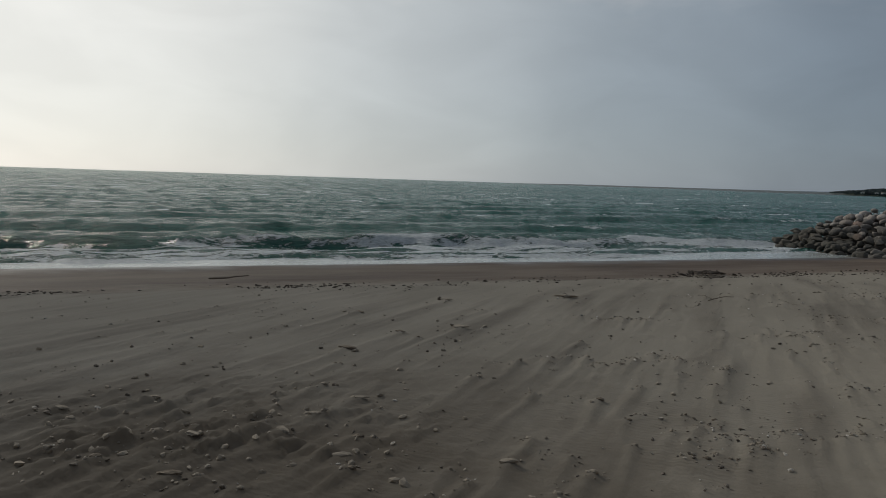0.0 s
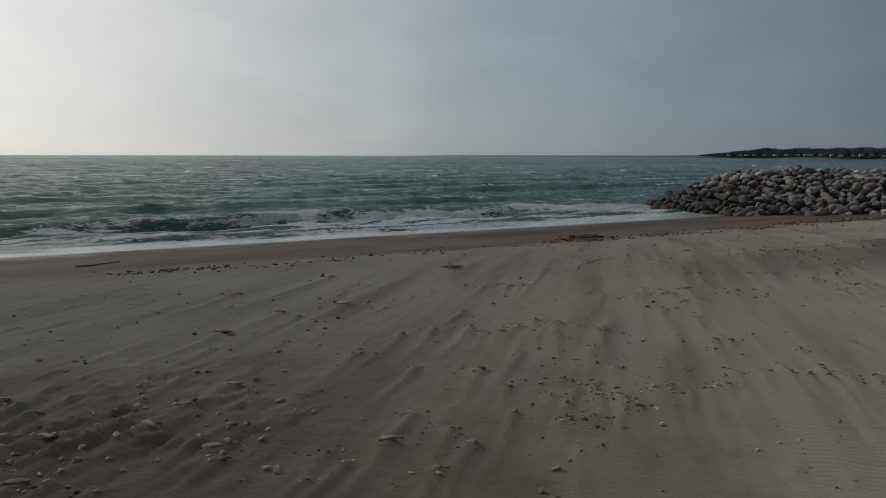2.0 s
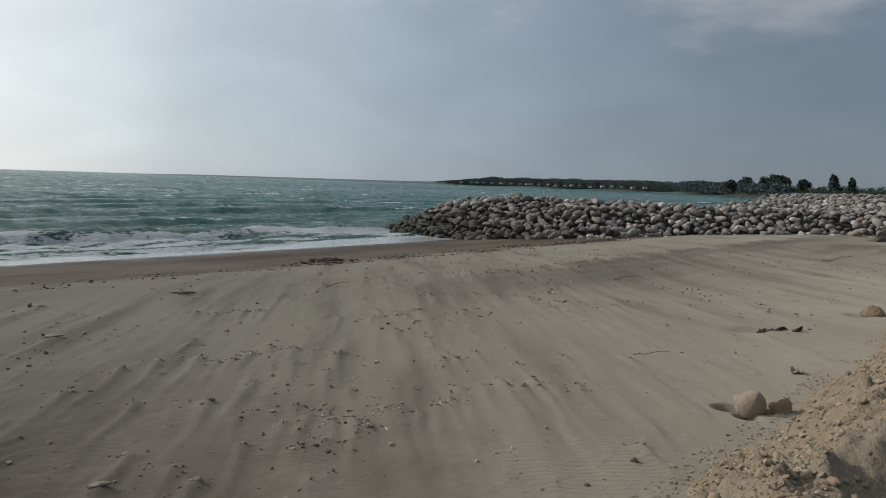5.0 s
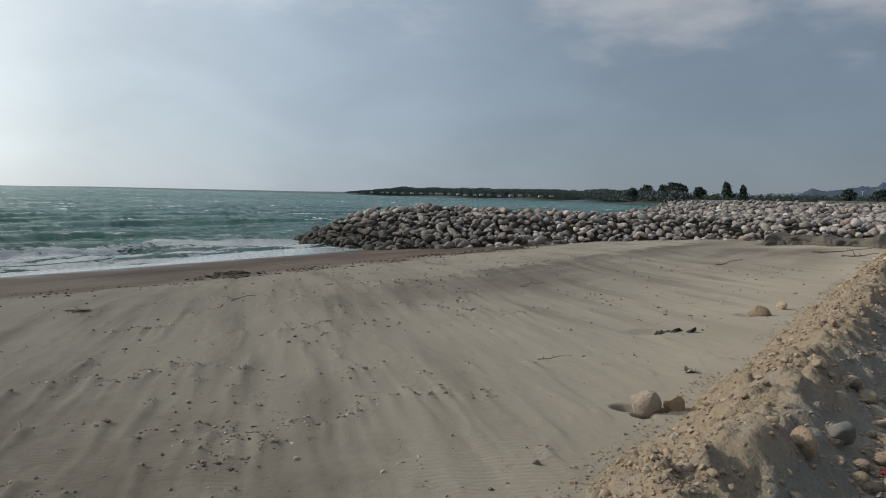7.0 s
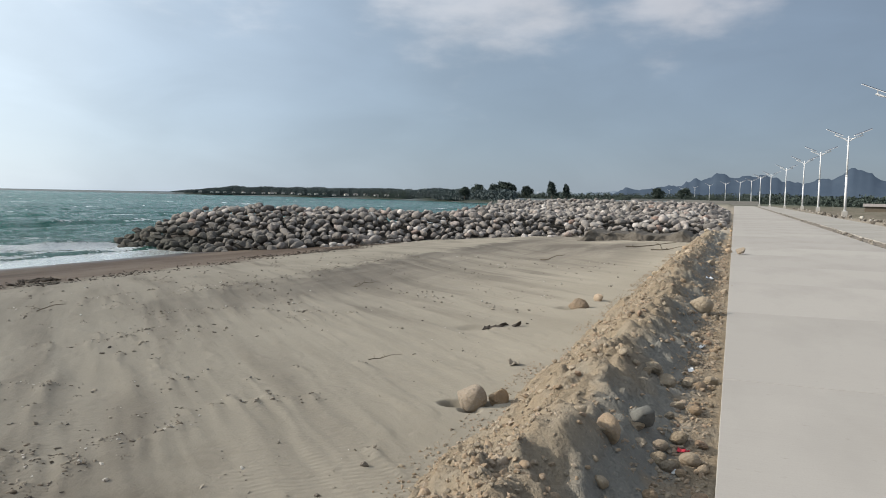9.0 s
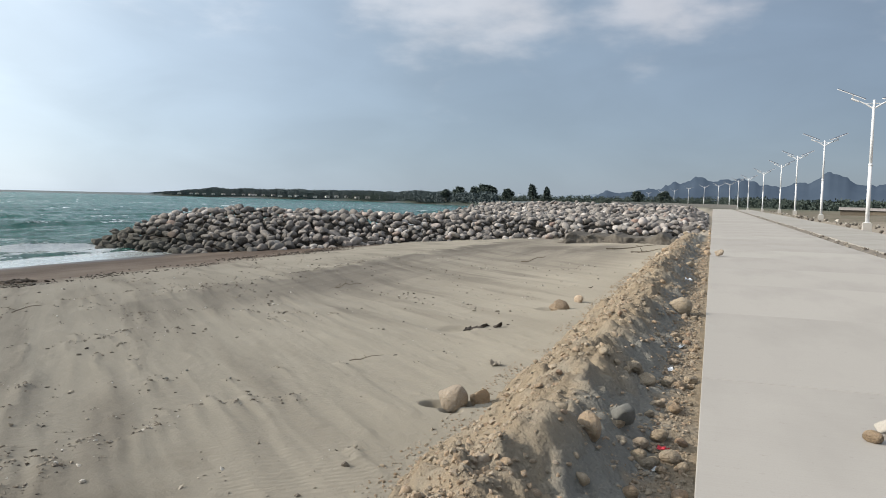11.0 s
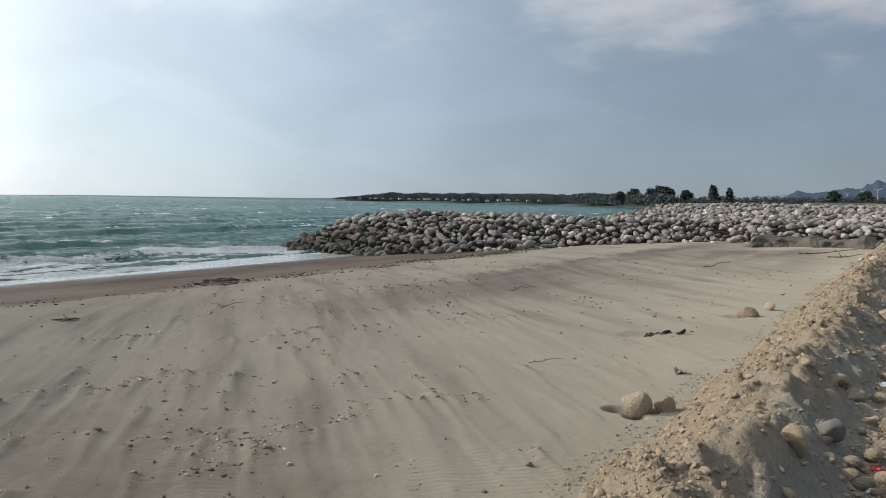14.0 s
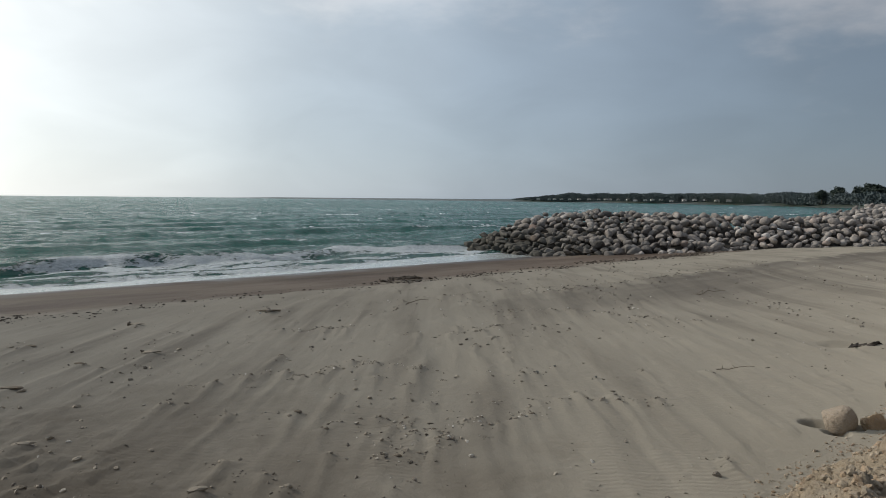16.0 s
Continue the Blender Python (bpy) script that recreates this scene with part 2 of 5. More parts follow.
def sea_material():
    m = Mat("sea_water", rough=0.2, spec=0.25)
    m.b.inputs["IOR"].default_value = 1.33
    foam = m.attr("foam")
    lace = m.noise(2.6, 9.0, 0.75, m.space((1.9, 0.75, 1)), 0.6)
    blots = m.noise(0.55, 4.0, 0.6, m.space((1.6, 0.5, 1)))
    tex = m.range(m.math('ADD', m.math('MULTIPLY', lace, 0.7), m.math('MULTIPLY', blots, 0.3)), 0.34, 0.66)
    over = m.range(m.math('SUBTRACT', foam, tex), -0.01, 0.14)
    deep = m.noise(0.02, 4.0, 0.5, m.space((1.0, 0.3, 1)))
    col = m.ramp(deep, [(0.35, (0.011, 0.084, 0.072)), (0.65, (0.017, 0.106, 0.090))])
    chop = m.noise(0.45, 6.0, 0.66, m.space((2.4, 0.42, 1)))
    # bright crests and shaded troughs of the chop are put into the water's colour
    col = m.mix(m.range(chop, 0.5, 0.66, 0.0, 0.4), col, (0.034, 0.13, 0.112))
    col = m.mix(m.range(chop, 0.5, 0.36, 0.0, 0.4), col, (0.006, 0.05, 0.046))
    shoal = m.range(m.axis("X"), -75.0, -36.0)
    col = m.mix(m.math('MULTIPLY', shoal, 0.5), col, (0.04, 0.098, 0.08))
    froth = m.mix(m.range(m.noise(5.5, 6.0, 0.75, m.space((1.6, 0.7, 1))), 0.38, 0.62), (0.52, 0.60, 0.64), (0.84, 0.90, 0.94))
    col = m.mix(over, col, m.mix(m.range(foam, 1.0, 1.12), froth, (0.36, 0.40, 0.40)))
    m.color(col)
    sheet = m.range(foam, 1.0, 1.12)         # the smooth wash at the water's edge
    # far out the steep faces of the chop hide the mirror
    mirror = m.range(m.axis("X"), -260.0, -60.0, 0.012, 0.10)
    m.put(m.b.inputs["Specular IOR Level"], m.math('MAXIMUM', mirror, m.math('MULTIPLY', m.math('MAXIMUM', sheet, over), 0.4)))
    m.rough(m.math('MULTIPLY', m.range(over, 0, 1, 0.13, 0.45), m.range(sheet, 0, 1, 1.0, 0.3)))
    calm = m.range(sheet, 0, 1, 1.0, 0.06)
    m.bump(m.noise(0.16, 6.0, 0.64, m.space((2.2, 0.42, 1))), m.math('MULTIPLY', calm, 0.8), 0.9)
    m.bump(chop, calm, 0.55)
    m.bump(m.noise(1.6, 6.0, 0.66, m.space((2.0, 0.55, 1))), calm, 0.3)
    m.bump(m.math('MULTIPLY', lace, over), calm, 0.35)
    return m.m


def stone_material(name, stops, island=False, scale=1.0):
    m = Mat(name, rough=0.85, spec=0.25)
    if island:
        pick = m.node("ShaderNodeNewGeometry").outputs["Random Per Island"]
    else:
        pick = m.node("ShaderNodeObjectInfo").outputs["Random"]
    col = m.ramp(pick, stops)
    mott = m.noise(3.2 * scale, 5.0, 0.62)
    col = m.mix(m.range(mott, 0.35, 0.7, 0.0, 0.35), col, m.mix(0.5, col, (0.12, 0.105, 0.095)))
    col = m.mix(m.range(m.noise(14 * scale, 4.0, 0.6), 0.52, 0.7, 0.0, 0.4), col, (0.46, 0.43, 0.40))
    m.color(col)
    m.bump(m.noise(4 * scale, 6.0, 0.68), 1.0, 0.10 / scale)
    m.bump(m.noise(40 * scale, 3.0, 0.6), 0.3, 0.012 / scale)
    return m


ROCKS = [(p, tuple(0.76 * (0.65 * c + 0.35 * q[1]) for c in q)) for p, q in [(0.0, (0.085, 0.080, 0.072)), (0.2, (0.310, 0.275, 0.245)), (0.4, (0.165, 0.150, 0.138)), (0.6, (0.420, 0.380, 0.340)), (0.8, (0.320, 0.265, 0.225)), (0.93, (0.66, 0.61, 0.56)), (1.0, (0.40, 0.235, 0.165))]]


def groyne_stone(name, island):
    m = stone_material(name, ROCKS, island, 1.0)
    # weed and wet below the tide's reach
    n = m.node("ShaderNodeNewGeometry")
    s = m.node("ShaderNodeSeparateXYZ")
    m.t.links.new(n.outputs["Position"], s.inputs["Vector"])
    x = m.math('ADD', s.outputs["X"], m.math('MULTIPLY', s.outputs["Z"], 2.2))
    low = m.range(x, -26.0, -36.0)
    low = m.math('MULTIPLY', low, m.range(s.outputs["Z"], 0.3, -1.1))
    base = m.b.inputs["Base Color"].links[0].from_socket
    m.color(m.mix(m.math('MULTIPLY', low, 0.85), base, (0.045, 0.045, 0.036)))
    return m.m


def earth_material():
    m = Mat("berm_earth", rough=0.95, spec=0.1)
    big = m.noise(1.6, 5.0, 0.6)
    clod = m.noise(9.0, 6.0, 0.65)
    col = m.ramp(big, [(0.3, (0.215, 0.176, 0.124)), (0.5, (0.298, 0.242, 0.172)), (0.68, (0.262, 0.232, 0.184))])
    col = m.mix(m.range(clod, 0.35, 0.7, 0.0, 0.5), col, (0.170, 0.142, 0.108))
    # grey trough sand, with the landward slope's shade painted into the same band
    grey = m.range(m.math('ADD', m.axis("X"), m.range(m.noise(1.2, 4.0), 0.2, 0.8, -0.25, 0.25)), -0.76, -0.52)
    edge = m.range(m.math('ADD', m.axis("X"), m.range(m.noise(2.0, 4.0), 0.2, 0.8, -0.2, 0.2)), -0.15, -0.3)
    col = m.mix(m.math('MULTIPLY', m.math('MULTIPLY', grey, edge), 0.85), col, m.mix(clod, (0.165, 0.165, 0.152), (0.250, 0.250, 0.230)))
    col = m.mix(m.range(m.noise(45.0, 3.0, 0.6), 0.55, 0.75, 0.0, 0.4), col, (0.37, 0.33, 0.265))
    m.color(col)
    m.bump(clod, 0.9, 0.07)
    m.bump(m.noise(32.0, 5.0, 0.68), 0.9, 0.02)
    m.bump(m.cells(24.0), 0.4, 0.015)
    return m.m


def concrete_material(name, base, tone=1.0):
    m = Mat(name, rough=0.88, spec=0.2)
    r = m.node("ShaderNodeObjectInfo").outputs["Random"]
    col = m.mix(r, tuple(c * 0.93 for c in base), tuple(min(1, c * 1.05) for c in base))
    stain = m.noise(0.6, 5.0, 0.6, m.space((1.0, 0.35, 1)))
    col = m.mix(m.range(stain, 0.46, 0.70, 0.0, 0.5), col, tuple(c * 0.72 for c in base))
    broom = m.noise(3.0, 3.0, 0.6, m.space((0.3, 14.0, 1)))
    col = m.mix(m.range(broom, 0.4, 0.7, 0.0, 0.16), col, tuple(c * 0.8 for c in base))
    col = m.mix(m.range(m.noise(70.0, 3.0), 0.5, 0.75, 0.0, 0.25), col, tuple(c * 0.75 for c in base))
    col = m.mix(m.range(m.noise(9.0, 6.0, 0.7), 0.62, 0.72, 0.0, 0.35), col, tuple(c * 0.5 for c in base))
    m.color(col)
    m.bump(broom, 0.25, 0.006)
    m.bump(m.noise(55.0, 4.0), 0.25, 0.004)
    return m.m


def plain_material(name, col, rough=0.7, metal=0.0, vary=0.25, scale=8.0, bump=0.2):
    m = Mat(name, rough=rough, metal=metal)
    m.color(m.mix(m.range(m.noise(scale, 4.0), 0.3, 0.7, 0.0, vary), col, tuple(c * 0.55 for c in col)))
    m.bump(m.noise(scale * 5, 3.0), bump, 0.01)
    return m.m


def leaf_material(name, a, b):
    m = Mat(name, rough=0.75, spec=0.15)
    pick = m.node("ShaderNodeNewGeometry").outputs["Random Per Island"]
    m.color(m.mix(pick, a, b))
    return m.m


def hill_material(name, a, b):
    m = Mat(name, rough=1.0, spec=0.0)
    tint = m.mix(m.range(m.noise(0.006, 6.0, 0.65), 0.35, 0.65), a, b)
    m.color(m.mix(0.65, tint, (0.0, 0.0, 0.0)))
    m.put(m.b.inputs["Emission Color"], tint)          # the bright air in front of the far land, painted as tint and glow
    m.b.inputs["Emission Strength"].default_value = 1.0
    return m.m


SAND, SEA, EARTH = sand_material(), sea_material(), earth_material()
ROCK, ROCK_HEAP = groyne_stone("groyne_rock", False), groyne_stone("groyne_rock_heap", True)
# the core's near-black colour stands in for the shade between the rocks
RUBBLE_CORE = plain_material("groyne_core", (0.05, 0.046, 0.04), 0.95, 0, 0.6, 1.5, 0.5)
BROWNS = [(0.0, (0.36, 0.285, 0.21)), (0.3, (0.42, 0.335, 0.25)), (0.5, (0.31, 0.28, 0.235)), (0.7, (0.40, 0.345, 0.27)), (0.88, (0.47, 0.415, 0.35)), (1.0, (0.38, 0.28, 0.21))]
COBBLE = stone_material("tan_cobble", [(p, (1.28 * q[0], 1.18 * q[1], 1.04 * q[2])) for p, q in BROWNS], False, 1.2).m
GRAVEL = stone_material("berm_gravel", [(p, (0.76 * q[0], 0.72 * q[1], 0.65 * q[2])) for p, q in BROWNS], True, 6.0).m
BITS = stone_material("beach_bits", [(0.0, (0.06, 0.05, 0.04)), (0.25, (0.13, 0.112, 0.09)), (0.55, (0.22, 0.196, 0.16)), (0.85, (0.30, 0.27, 0.22)), (1.0, (0.52, 0.50, 0.46))], True, 5.0).m
BOULDER = stone_material("tan_boulder", [(0.0, (0.36, 0.30, 0.23)), (1.0, (0.40, 0.33, 0.255))], False, 1.3).m
BROWN_ROCK = stone_material("brown_rock", [(0.0, (0.235, 0.175, 0.115)), (1.0, (0.26, 0.195, 0.13))], False, 1.3).m
PALE_ROCK = plain_material("pale_rock", (0.40, 0.375, 0.335), 0.88, 0, 0.4, 10, 0.4)
SLATE = plain_material("grey_stone", (0.15, 0.15, 0.138), 0.85, 0, 0.5, 12)
DARKBIT = plain_material("dark_debris", (0.055, 0.045, 0.036), 0.9, 0, 0.5, 20, 0.4)
DRIFT = plain_material("driftwood", (0.155, 0.13, 0.10), 0.9, 0, 0.6, 16, 0.5)
SHELL = plain_material("bleached_shell", (0.62, 0.60, 0.56), 0.6, 0, 0.3, 30)
CONCRETE = concrete_material("road_concrete", (0.362, 0.343, 0.316))
CONCRETE_OLD = concrete_material("far_lane_concrete", (0.33, 0.315, 0.287))
STEEL = plain_material("white_painted_steel", (0.74, 0.75, 0.76), 0.45, 0, 0.12, 6, 0.05)
PANEL = plain_material("solar_panel", (0.035, 0.045, 0.075), 0.25, 0, 0.2, 6, 0.0)
BLOCK = concrete_material("lamp_footing", (0.42, 0.40, 0.37))
CLOD = plain_material("sand_clod", (0.27, 0.24, 0.195), 0.95, 0, 0.5, 14, 0.5)
CUT_EARTH = plain_material("cut_earth", (0.12, 0.107, 0.09), 0.95, 0, 0.8, 3.5, 1.0)
DIRT = plain_material("dirt_strip", (0.21, 0.185, 0.155), 0.95, 0, 0.6, 3, 0.6)
PLASTIC = plain_material("white_plastic", (0.75, 0.76, 0.77), 0.4, 0, 0.15, 20)
REDBIT = plain_material("red_wrapper", (0.55, 0.04, 0.06), 0.45, 0, 0.3, 30)
# haze of the distance is put into these leaf colours, bluest in WOODS
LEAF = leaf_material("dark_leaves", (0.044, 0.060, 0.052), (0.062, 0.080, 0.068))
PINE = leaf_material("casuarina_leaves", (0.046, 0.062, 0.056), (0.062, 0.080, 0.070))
WOODS = leaf_material("hazed_wood_leaves", (0.068, 0.090, 0.094), (0.076, 0.098, 0.102))
BARK = plain_material("bark", (0.10, 0.08, 0.065), 0.95, 0, 0.5, 6)
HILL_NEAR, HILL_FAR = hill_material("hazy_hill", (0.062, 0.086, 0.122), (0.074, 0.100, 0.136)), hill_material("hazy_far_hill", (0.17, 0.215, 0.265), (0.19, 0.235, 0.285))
WALLS = plain_material("house_wall", (0.78, 0.77, 0.74), 0.9, 0, 0.3, 0.6)
ROOFS = plain_material("sheet_roof", (0.30, 0.27, 0.25), 0.6, 0, 0.4, 1.5)


# ---- helpers of this scene ----
def hash01(ix, iy, seed):
    h = (ix * 374761393 + iy * 668265263 + seed * 1442695041) & 0xFFFFFFFF
    h = ((h ^ (h >> 13)) * 1274126177) & 0xFFFFFFFF
    return ((h ^ (h >> 16)) & 0xFFFFFF) / float(0xFFFFFF)


def vnoise(x, y, seed=0):
    """Smooth value noise, -1 to 1."""
    x, y = np.asarray(x, float), np.asarray(y, float)
    ix, iy = np.floor(x).astype(np.int64), np.floor(y).astype(np.int64)
    fx, fy = x - ix, y - iy
    fx, fy = fx * fx * fx * (fx * (fx * 6 - 15) + 10), fy * fy * fy * (fy * (fy * 6 - 15) + 10)
    a, b = hash01(ix, iy, seed), hash01(ix + 1, iy, seed)
    c, d = hash01(ix, iy + 1, seed), hash01(ix + 1, iy + 1, seed)
    return 2 * ((a * (1 - fx) + b * fx) * (1 - fy) + (c * (1 - fx) + d * fx) * fy) - 1


def fbm(x, y, seed=0, octaves=4, gain=0.5):
    total, amp = 0.0, 1.0
    for k in range(octaves):
        total = total + amp * vnoise(x * 2 ** k + 17.3 * k, y * 2 ** k - 9.1 * k, seed + k)
        amp *= gain
    return total


def step(a, b, x):
    t = np.clip((np.asarray(x, float) - a) / (b - a), 0, 1)
    return t * t * (3 - 2 * t)


def mesh_from(name, verts, faces, material, smooth=True):
    me = bpy.data.meshes.new(name)
    me.from_pydata(np.asarray(verts).tolist(), [], np.asarray(faces).tolist())
    me.materials.append(material)
    if smooth:
        me.shade_smooth()
    me.update()
    return me


def grid_mesh(name, X, Y, Z, material):
    """A sheet over two-dimensional arrays of places."""
    r, c = X.shape
    i = np.arange(r * c).reshape(r, c)
    faces = np.stack([i[:-1, :-1], i[1:, :-1], i[1:, 1:], i[:-1, 1:]], -1).reshape(-1, 4)
    verts = np.stack([X, Y, Z], -1).reshape(-1, 3)
    a, b, d = verts[faces[0, 0]], verts[faces[0, 1]], verts[faces[0, 3]]
    if np.cross(b - a, d - a)[2] < 0:
        faces = faces[:, ::-1]
    return mesh_from(name, verts, faces, material)


def part(name, bm, material, parent=None, label=""):
    """Links a bmesh as one mesh object under a thing or a part."""
    me = bpy.data.meshes.new(name)
    bm.to_mesh(me)
    bm.free()
    me.materials.append(material)
    return hang(name, me, parent, label)


def hang(name, me, parent=None, label="", place=None):
    ob = new(name, me)
    if parent:
        ob.parent = parent
    if place is not None:
        ob.matrix_basis = place
    return tagged(ob, label)


def empty(name, m=None):
    ob = new(name)
    ob.empty_display_size = 0.3
    if m is not None:
        ob.matrix_basis = m
    return ob


def box(bm, cx, cy, cz, sx, sy, sz, bevel=0.0):
    made = bmesh.ops.create_cube(bm, size=1.0, matrix=Matrix.Translation((cx, cy, cz)) @ Matrix.Diagonal((sx, sy, sz, 1)))
    if bevel:
        edges = list({e for v in made["verts"] for e in v.link_edges})
        bmesh.ops.bevel(bm, geom=edges, offset=bevel, segments=2, affect='EDGES', profile=0.5)
    return bm


def tube(bm, a, b, ra, rb, n=10):
    a, b = Vector(a), Vector(b)
    m = Matrix.Translation((a + b) / 2) @ (b - a).to_track_quat('Z', 'Y').to_matrix().to_4x4()
    bmesh.ops.create_cone(bm, cap_ends=True, segments=n, radius1=ra, radius2=rb, depth=(b - a).length, matrix=m)
    return bm


def smooth(ob):
    ob.data.shade_smooth()
    return ob


def ico(sub):
    bm = bmesh.new()
    bmesh.ops.create_icosphere(bm, subdivisions=sub, radius=1.0)
    v = np.array([p.co[:] for p in bm.verts])
    f = np.array([[p.index for p in q.verts] for q in bm.faces])
    bm.free()
    return v, f


ICO1, ICO2, ICO3 = ico(1), ico(2), ico(3)


def stone_verts(rng, base, lump=0.16, cut=3, deep=0.5):
    """A river-worn stone about one metre wide: rounded, a little lumpy, with some flatter sides."""
    v = base.copy()
    for _ in range(cut):
        n = rng.normal(size=3)
        n /= np.linalg.norm(n)
        d = v @ n
        lim = rng.uniform(deep, deep + 0.32)
        v = v - np.outer(np.maximum(d - lim, 0) * 0.85, n)
    off = rng.uniform(0, 50, 3)
    bumps = vnoise(v[:, 0] * 1.6 + off[0] + v[:, 2], v[:, 1] * 1.6 + off[1] - v[:, 2] * 0.7, 3)
    return v * (1 + lump * bumps)[:, None] * 0.5


def stone_mesh(name, rng, base, material, lump=0.16, cut=3, deep=0.5):
    return mesh_from(name, stone_verts(rng, base[0], lump, cut, deep), base[1], material)


def spin(rng, flat=0.35):
    return Euler((rng.normal() * flat, rng.normal() * flat, rng.uniform(0, 6.28))).to_matrix().to_4x4()


def heap(name, rng, places, base, material, lump=0.16, cut=3, round_off=True, way=None):
    """Many stones, each an island, in one mesh. places: rows of x, y, z, width, depth, height."""
    bases = [stone_verts(rng, base[0], lump, cut) for _ in range(14)]
    vs, fs, n = [], [], 0
    for x, y, z, sx, sy, sz in places:
        v = bases[rng.integers(14)] * (sx, sy, sz)
        turned = spin(rng, 0.3) if way is None else Matrix.Rotation(way + rng.normal() * 0.3, 4, 'Z')
        v = v @ np.array(turned.to_3x3()).T
        vs.append(v + (x, y, z))
        fs.append(base[1] + n)
        n += len(v)
    return mesh_from(name, np.concatenate(vs), np.concatenate(fs), material, round_off)


def darts(rng, x0, x1, y0, y1, gap, tries, keep):
    """Scattered places, at least gap apart, where keep (of arrays) holds."""
    cell, out = {}, []
    tx, ty = rng.uniform(x0, x1, tries), rng.uniform(y0, y1, tries)
    good = keep(tx, ty)
    for x, y in zip(tx[good].tolist(), ty[good].tolist()):
        i, j = int(x // gap), int(y // gap)
        near = [p for a in (-1, 0, 1) for b in (-1, 0, 1) for p in cell.get((i + a, j + b), ())]
        if all((p[0] - x) ** 2 + (p[1] - y) ** 2 > gap * gap for p in near):
            cell.setdefault((i, j), []).append((x, y))
            out.append((x, y))
    return out


# ---- the lie of the land ----
ROAD_X0, ROAD_X1, LANE_X0, LANE_X1 = 0.06, 5.6, 6.35, 10.6
rng = np.random.default_rng(7)


def rise(y):
    """The road climbs gently in the distance."""
    return 0.0045 * np.maximum(0.0, np.asarray(y, float) - 35.0)


# larger pebbles on the sand: place and width; the sand gathers in tails behind them
PEBBLES = []
for x, y in darts(rng, -17.0, -3.0, -3.5, 24.0, 0.28, 5200, lambda x, y: (rng.uniform(size=x.size) < 0.04 + 0.9 * np.maximum(0.0, fbm(x / 2.2, y / 2.2, 41, 2) - 0.22)) & (x > -17 + 0.12 * y)):
    PEBBLES.append((x, y, 0.028 + 0.07 * rng.uniform() ** 2.4))
PEBBLES = [p for p in PEBBLES if p[1] < 9 or p[0] < -9 or rng.uniform() < 0.4][:230]
for x, y, w in ((-8.57, 3.86, 0.10), (-7.14, 4.72, 0.15), (-5.20, 3.32, 0.13), (-5.59, 2.73, 0.18), (-5.64, 3.38, 0.08), (-6.43, 4.59, 0.09), (-9.15, 4.78, 0.13), (-9.13, 5.87, 0.13), (-11.84, 5.09, 0.33), (-10.62, 2.75, 0.25), (-14.13, 3.99, 0.22), (-11.75, 3.96, 0.17), (-15.13, 9.29, 0.45), (-15.38, 6.34, 0.32), (-10.16, 6.43, 0.16), (-7.51, 5.52, 0.09), (-9.21, 5.34, 0.11), (-7.62, 4.11, 0.11), (-6.16, 3.25, 0.12), (-4.89, 2.79, 0.11), (-5.67, 4.72, 0.06), (-5.97, 4.76, 0.06), (-7.92, 9.23, 0.07), (-10.52, 10.72, 0.10), (-5.44, 6.75, 0.07), (-5.16, 7.48, 0.08), (-5.54, 9.35, 0.07), (-6.60, 8.03, 0.08), (-5.31, 5.14, 0.12), (-2.99, 6.56, 0.06), (-2.39, 5.47, 0.06), (-4.67, 4.17, 0.06), (-8.79, 9.41, 0.10),
                (-8.54, -1.09, 0.11), (-8.59, -0.85, 0.17), (-8.66, 0.04, 0.19), (-8.1, -0.74, 0.16), (-7.3, -0.25, 0.19), (-7.39, 0.01, 0.16), (-7.15, 0.29, 0.25), (-6.79, -0.49, 0.16), (-7.17, -0.88, 0.13), (-6.21, 0.06, 0.17), (-7.45, 1.04, 0.12), (-7.42, 1.49, 0.17), (-6.98, 1.1, 0.17), (-6.24, 1.45, 0.19), (-6.62, 1.86, 0.14), (-5.89, 1.44, 0.11), (-6.1, 0.25, 0.12), (-5.74, 0.53, 0.10), (-6.67, 1.73, 0.16), (-6.3, 1.6, 0.12), (-5.33, 2.22, 0.11), (-7.92, 2.12, 0.19), (-8.59, 1.89, 0.16)):
    PEBBLES.append((x, y, w))

# low lines of drift on the dry sand: from, to
DRIFT_LINES = ((-14.6, 12.2, -13.9, 15.9), (-12.6, 16.1, -12.5, 19.2), (-12.5, 19.2, -12.4, 23.2), (-12.4, 23.2, -12.7, 28.6), (-12.7, 28.6, -12.8, 36.0), (-12.5, 8.1, -11.9, 9.2), (-11.4, 13.1, -10.0, 14.6), (-10.0, 14.6, -7.4, 14.5), (-8.7, 5.8, -8.8, 6.6), (-9.2, 6.9, -7.8, 7.5), (-6.3, 5.2, -5.3, 5.3), (-5.3, 4.4, -5.2, 5.1), (-5.5, 5.9, -5.3, 6.7), (-5.6, 7.2, -4.5, 7.9), (-10.0, 9.7, -10.1, 11.7))
for ax, ay, bx, by in DRIFT_LINES:
    for k in range(9):
        f = (k + rng.uniform()) / 9
        PEBBLES.append((ax + f * (bx - ax) + rng.normal() * 0.12, ay + f * (by - ay) + rng.normal() * 0.12, rng.uniform(0.05, 0.11)))


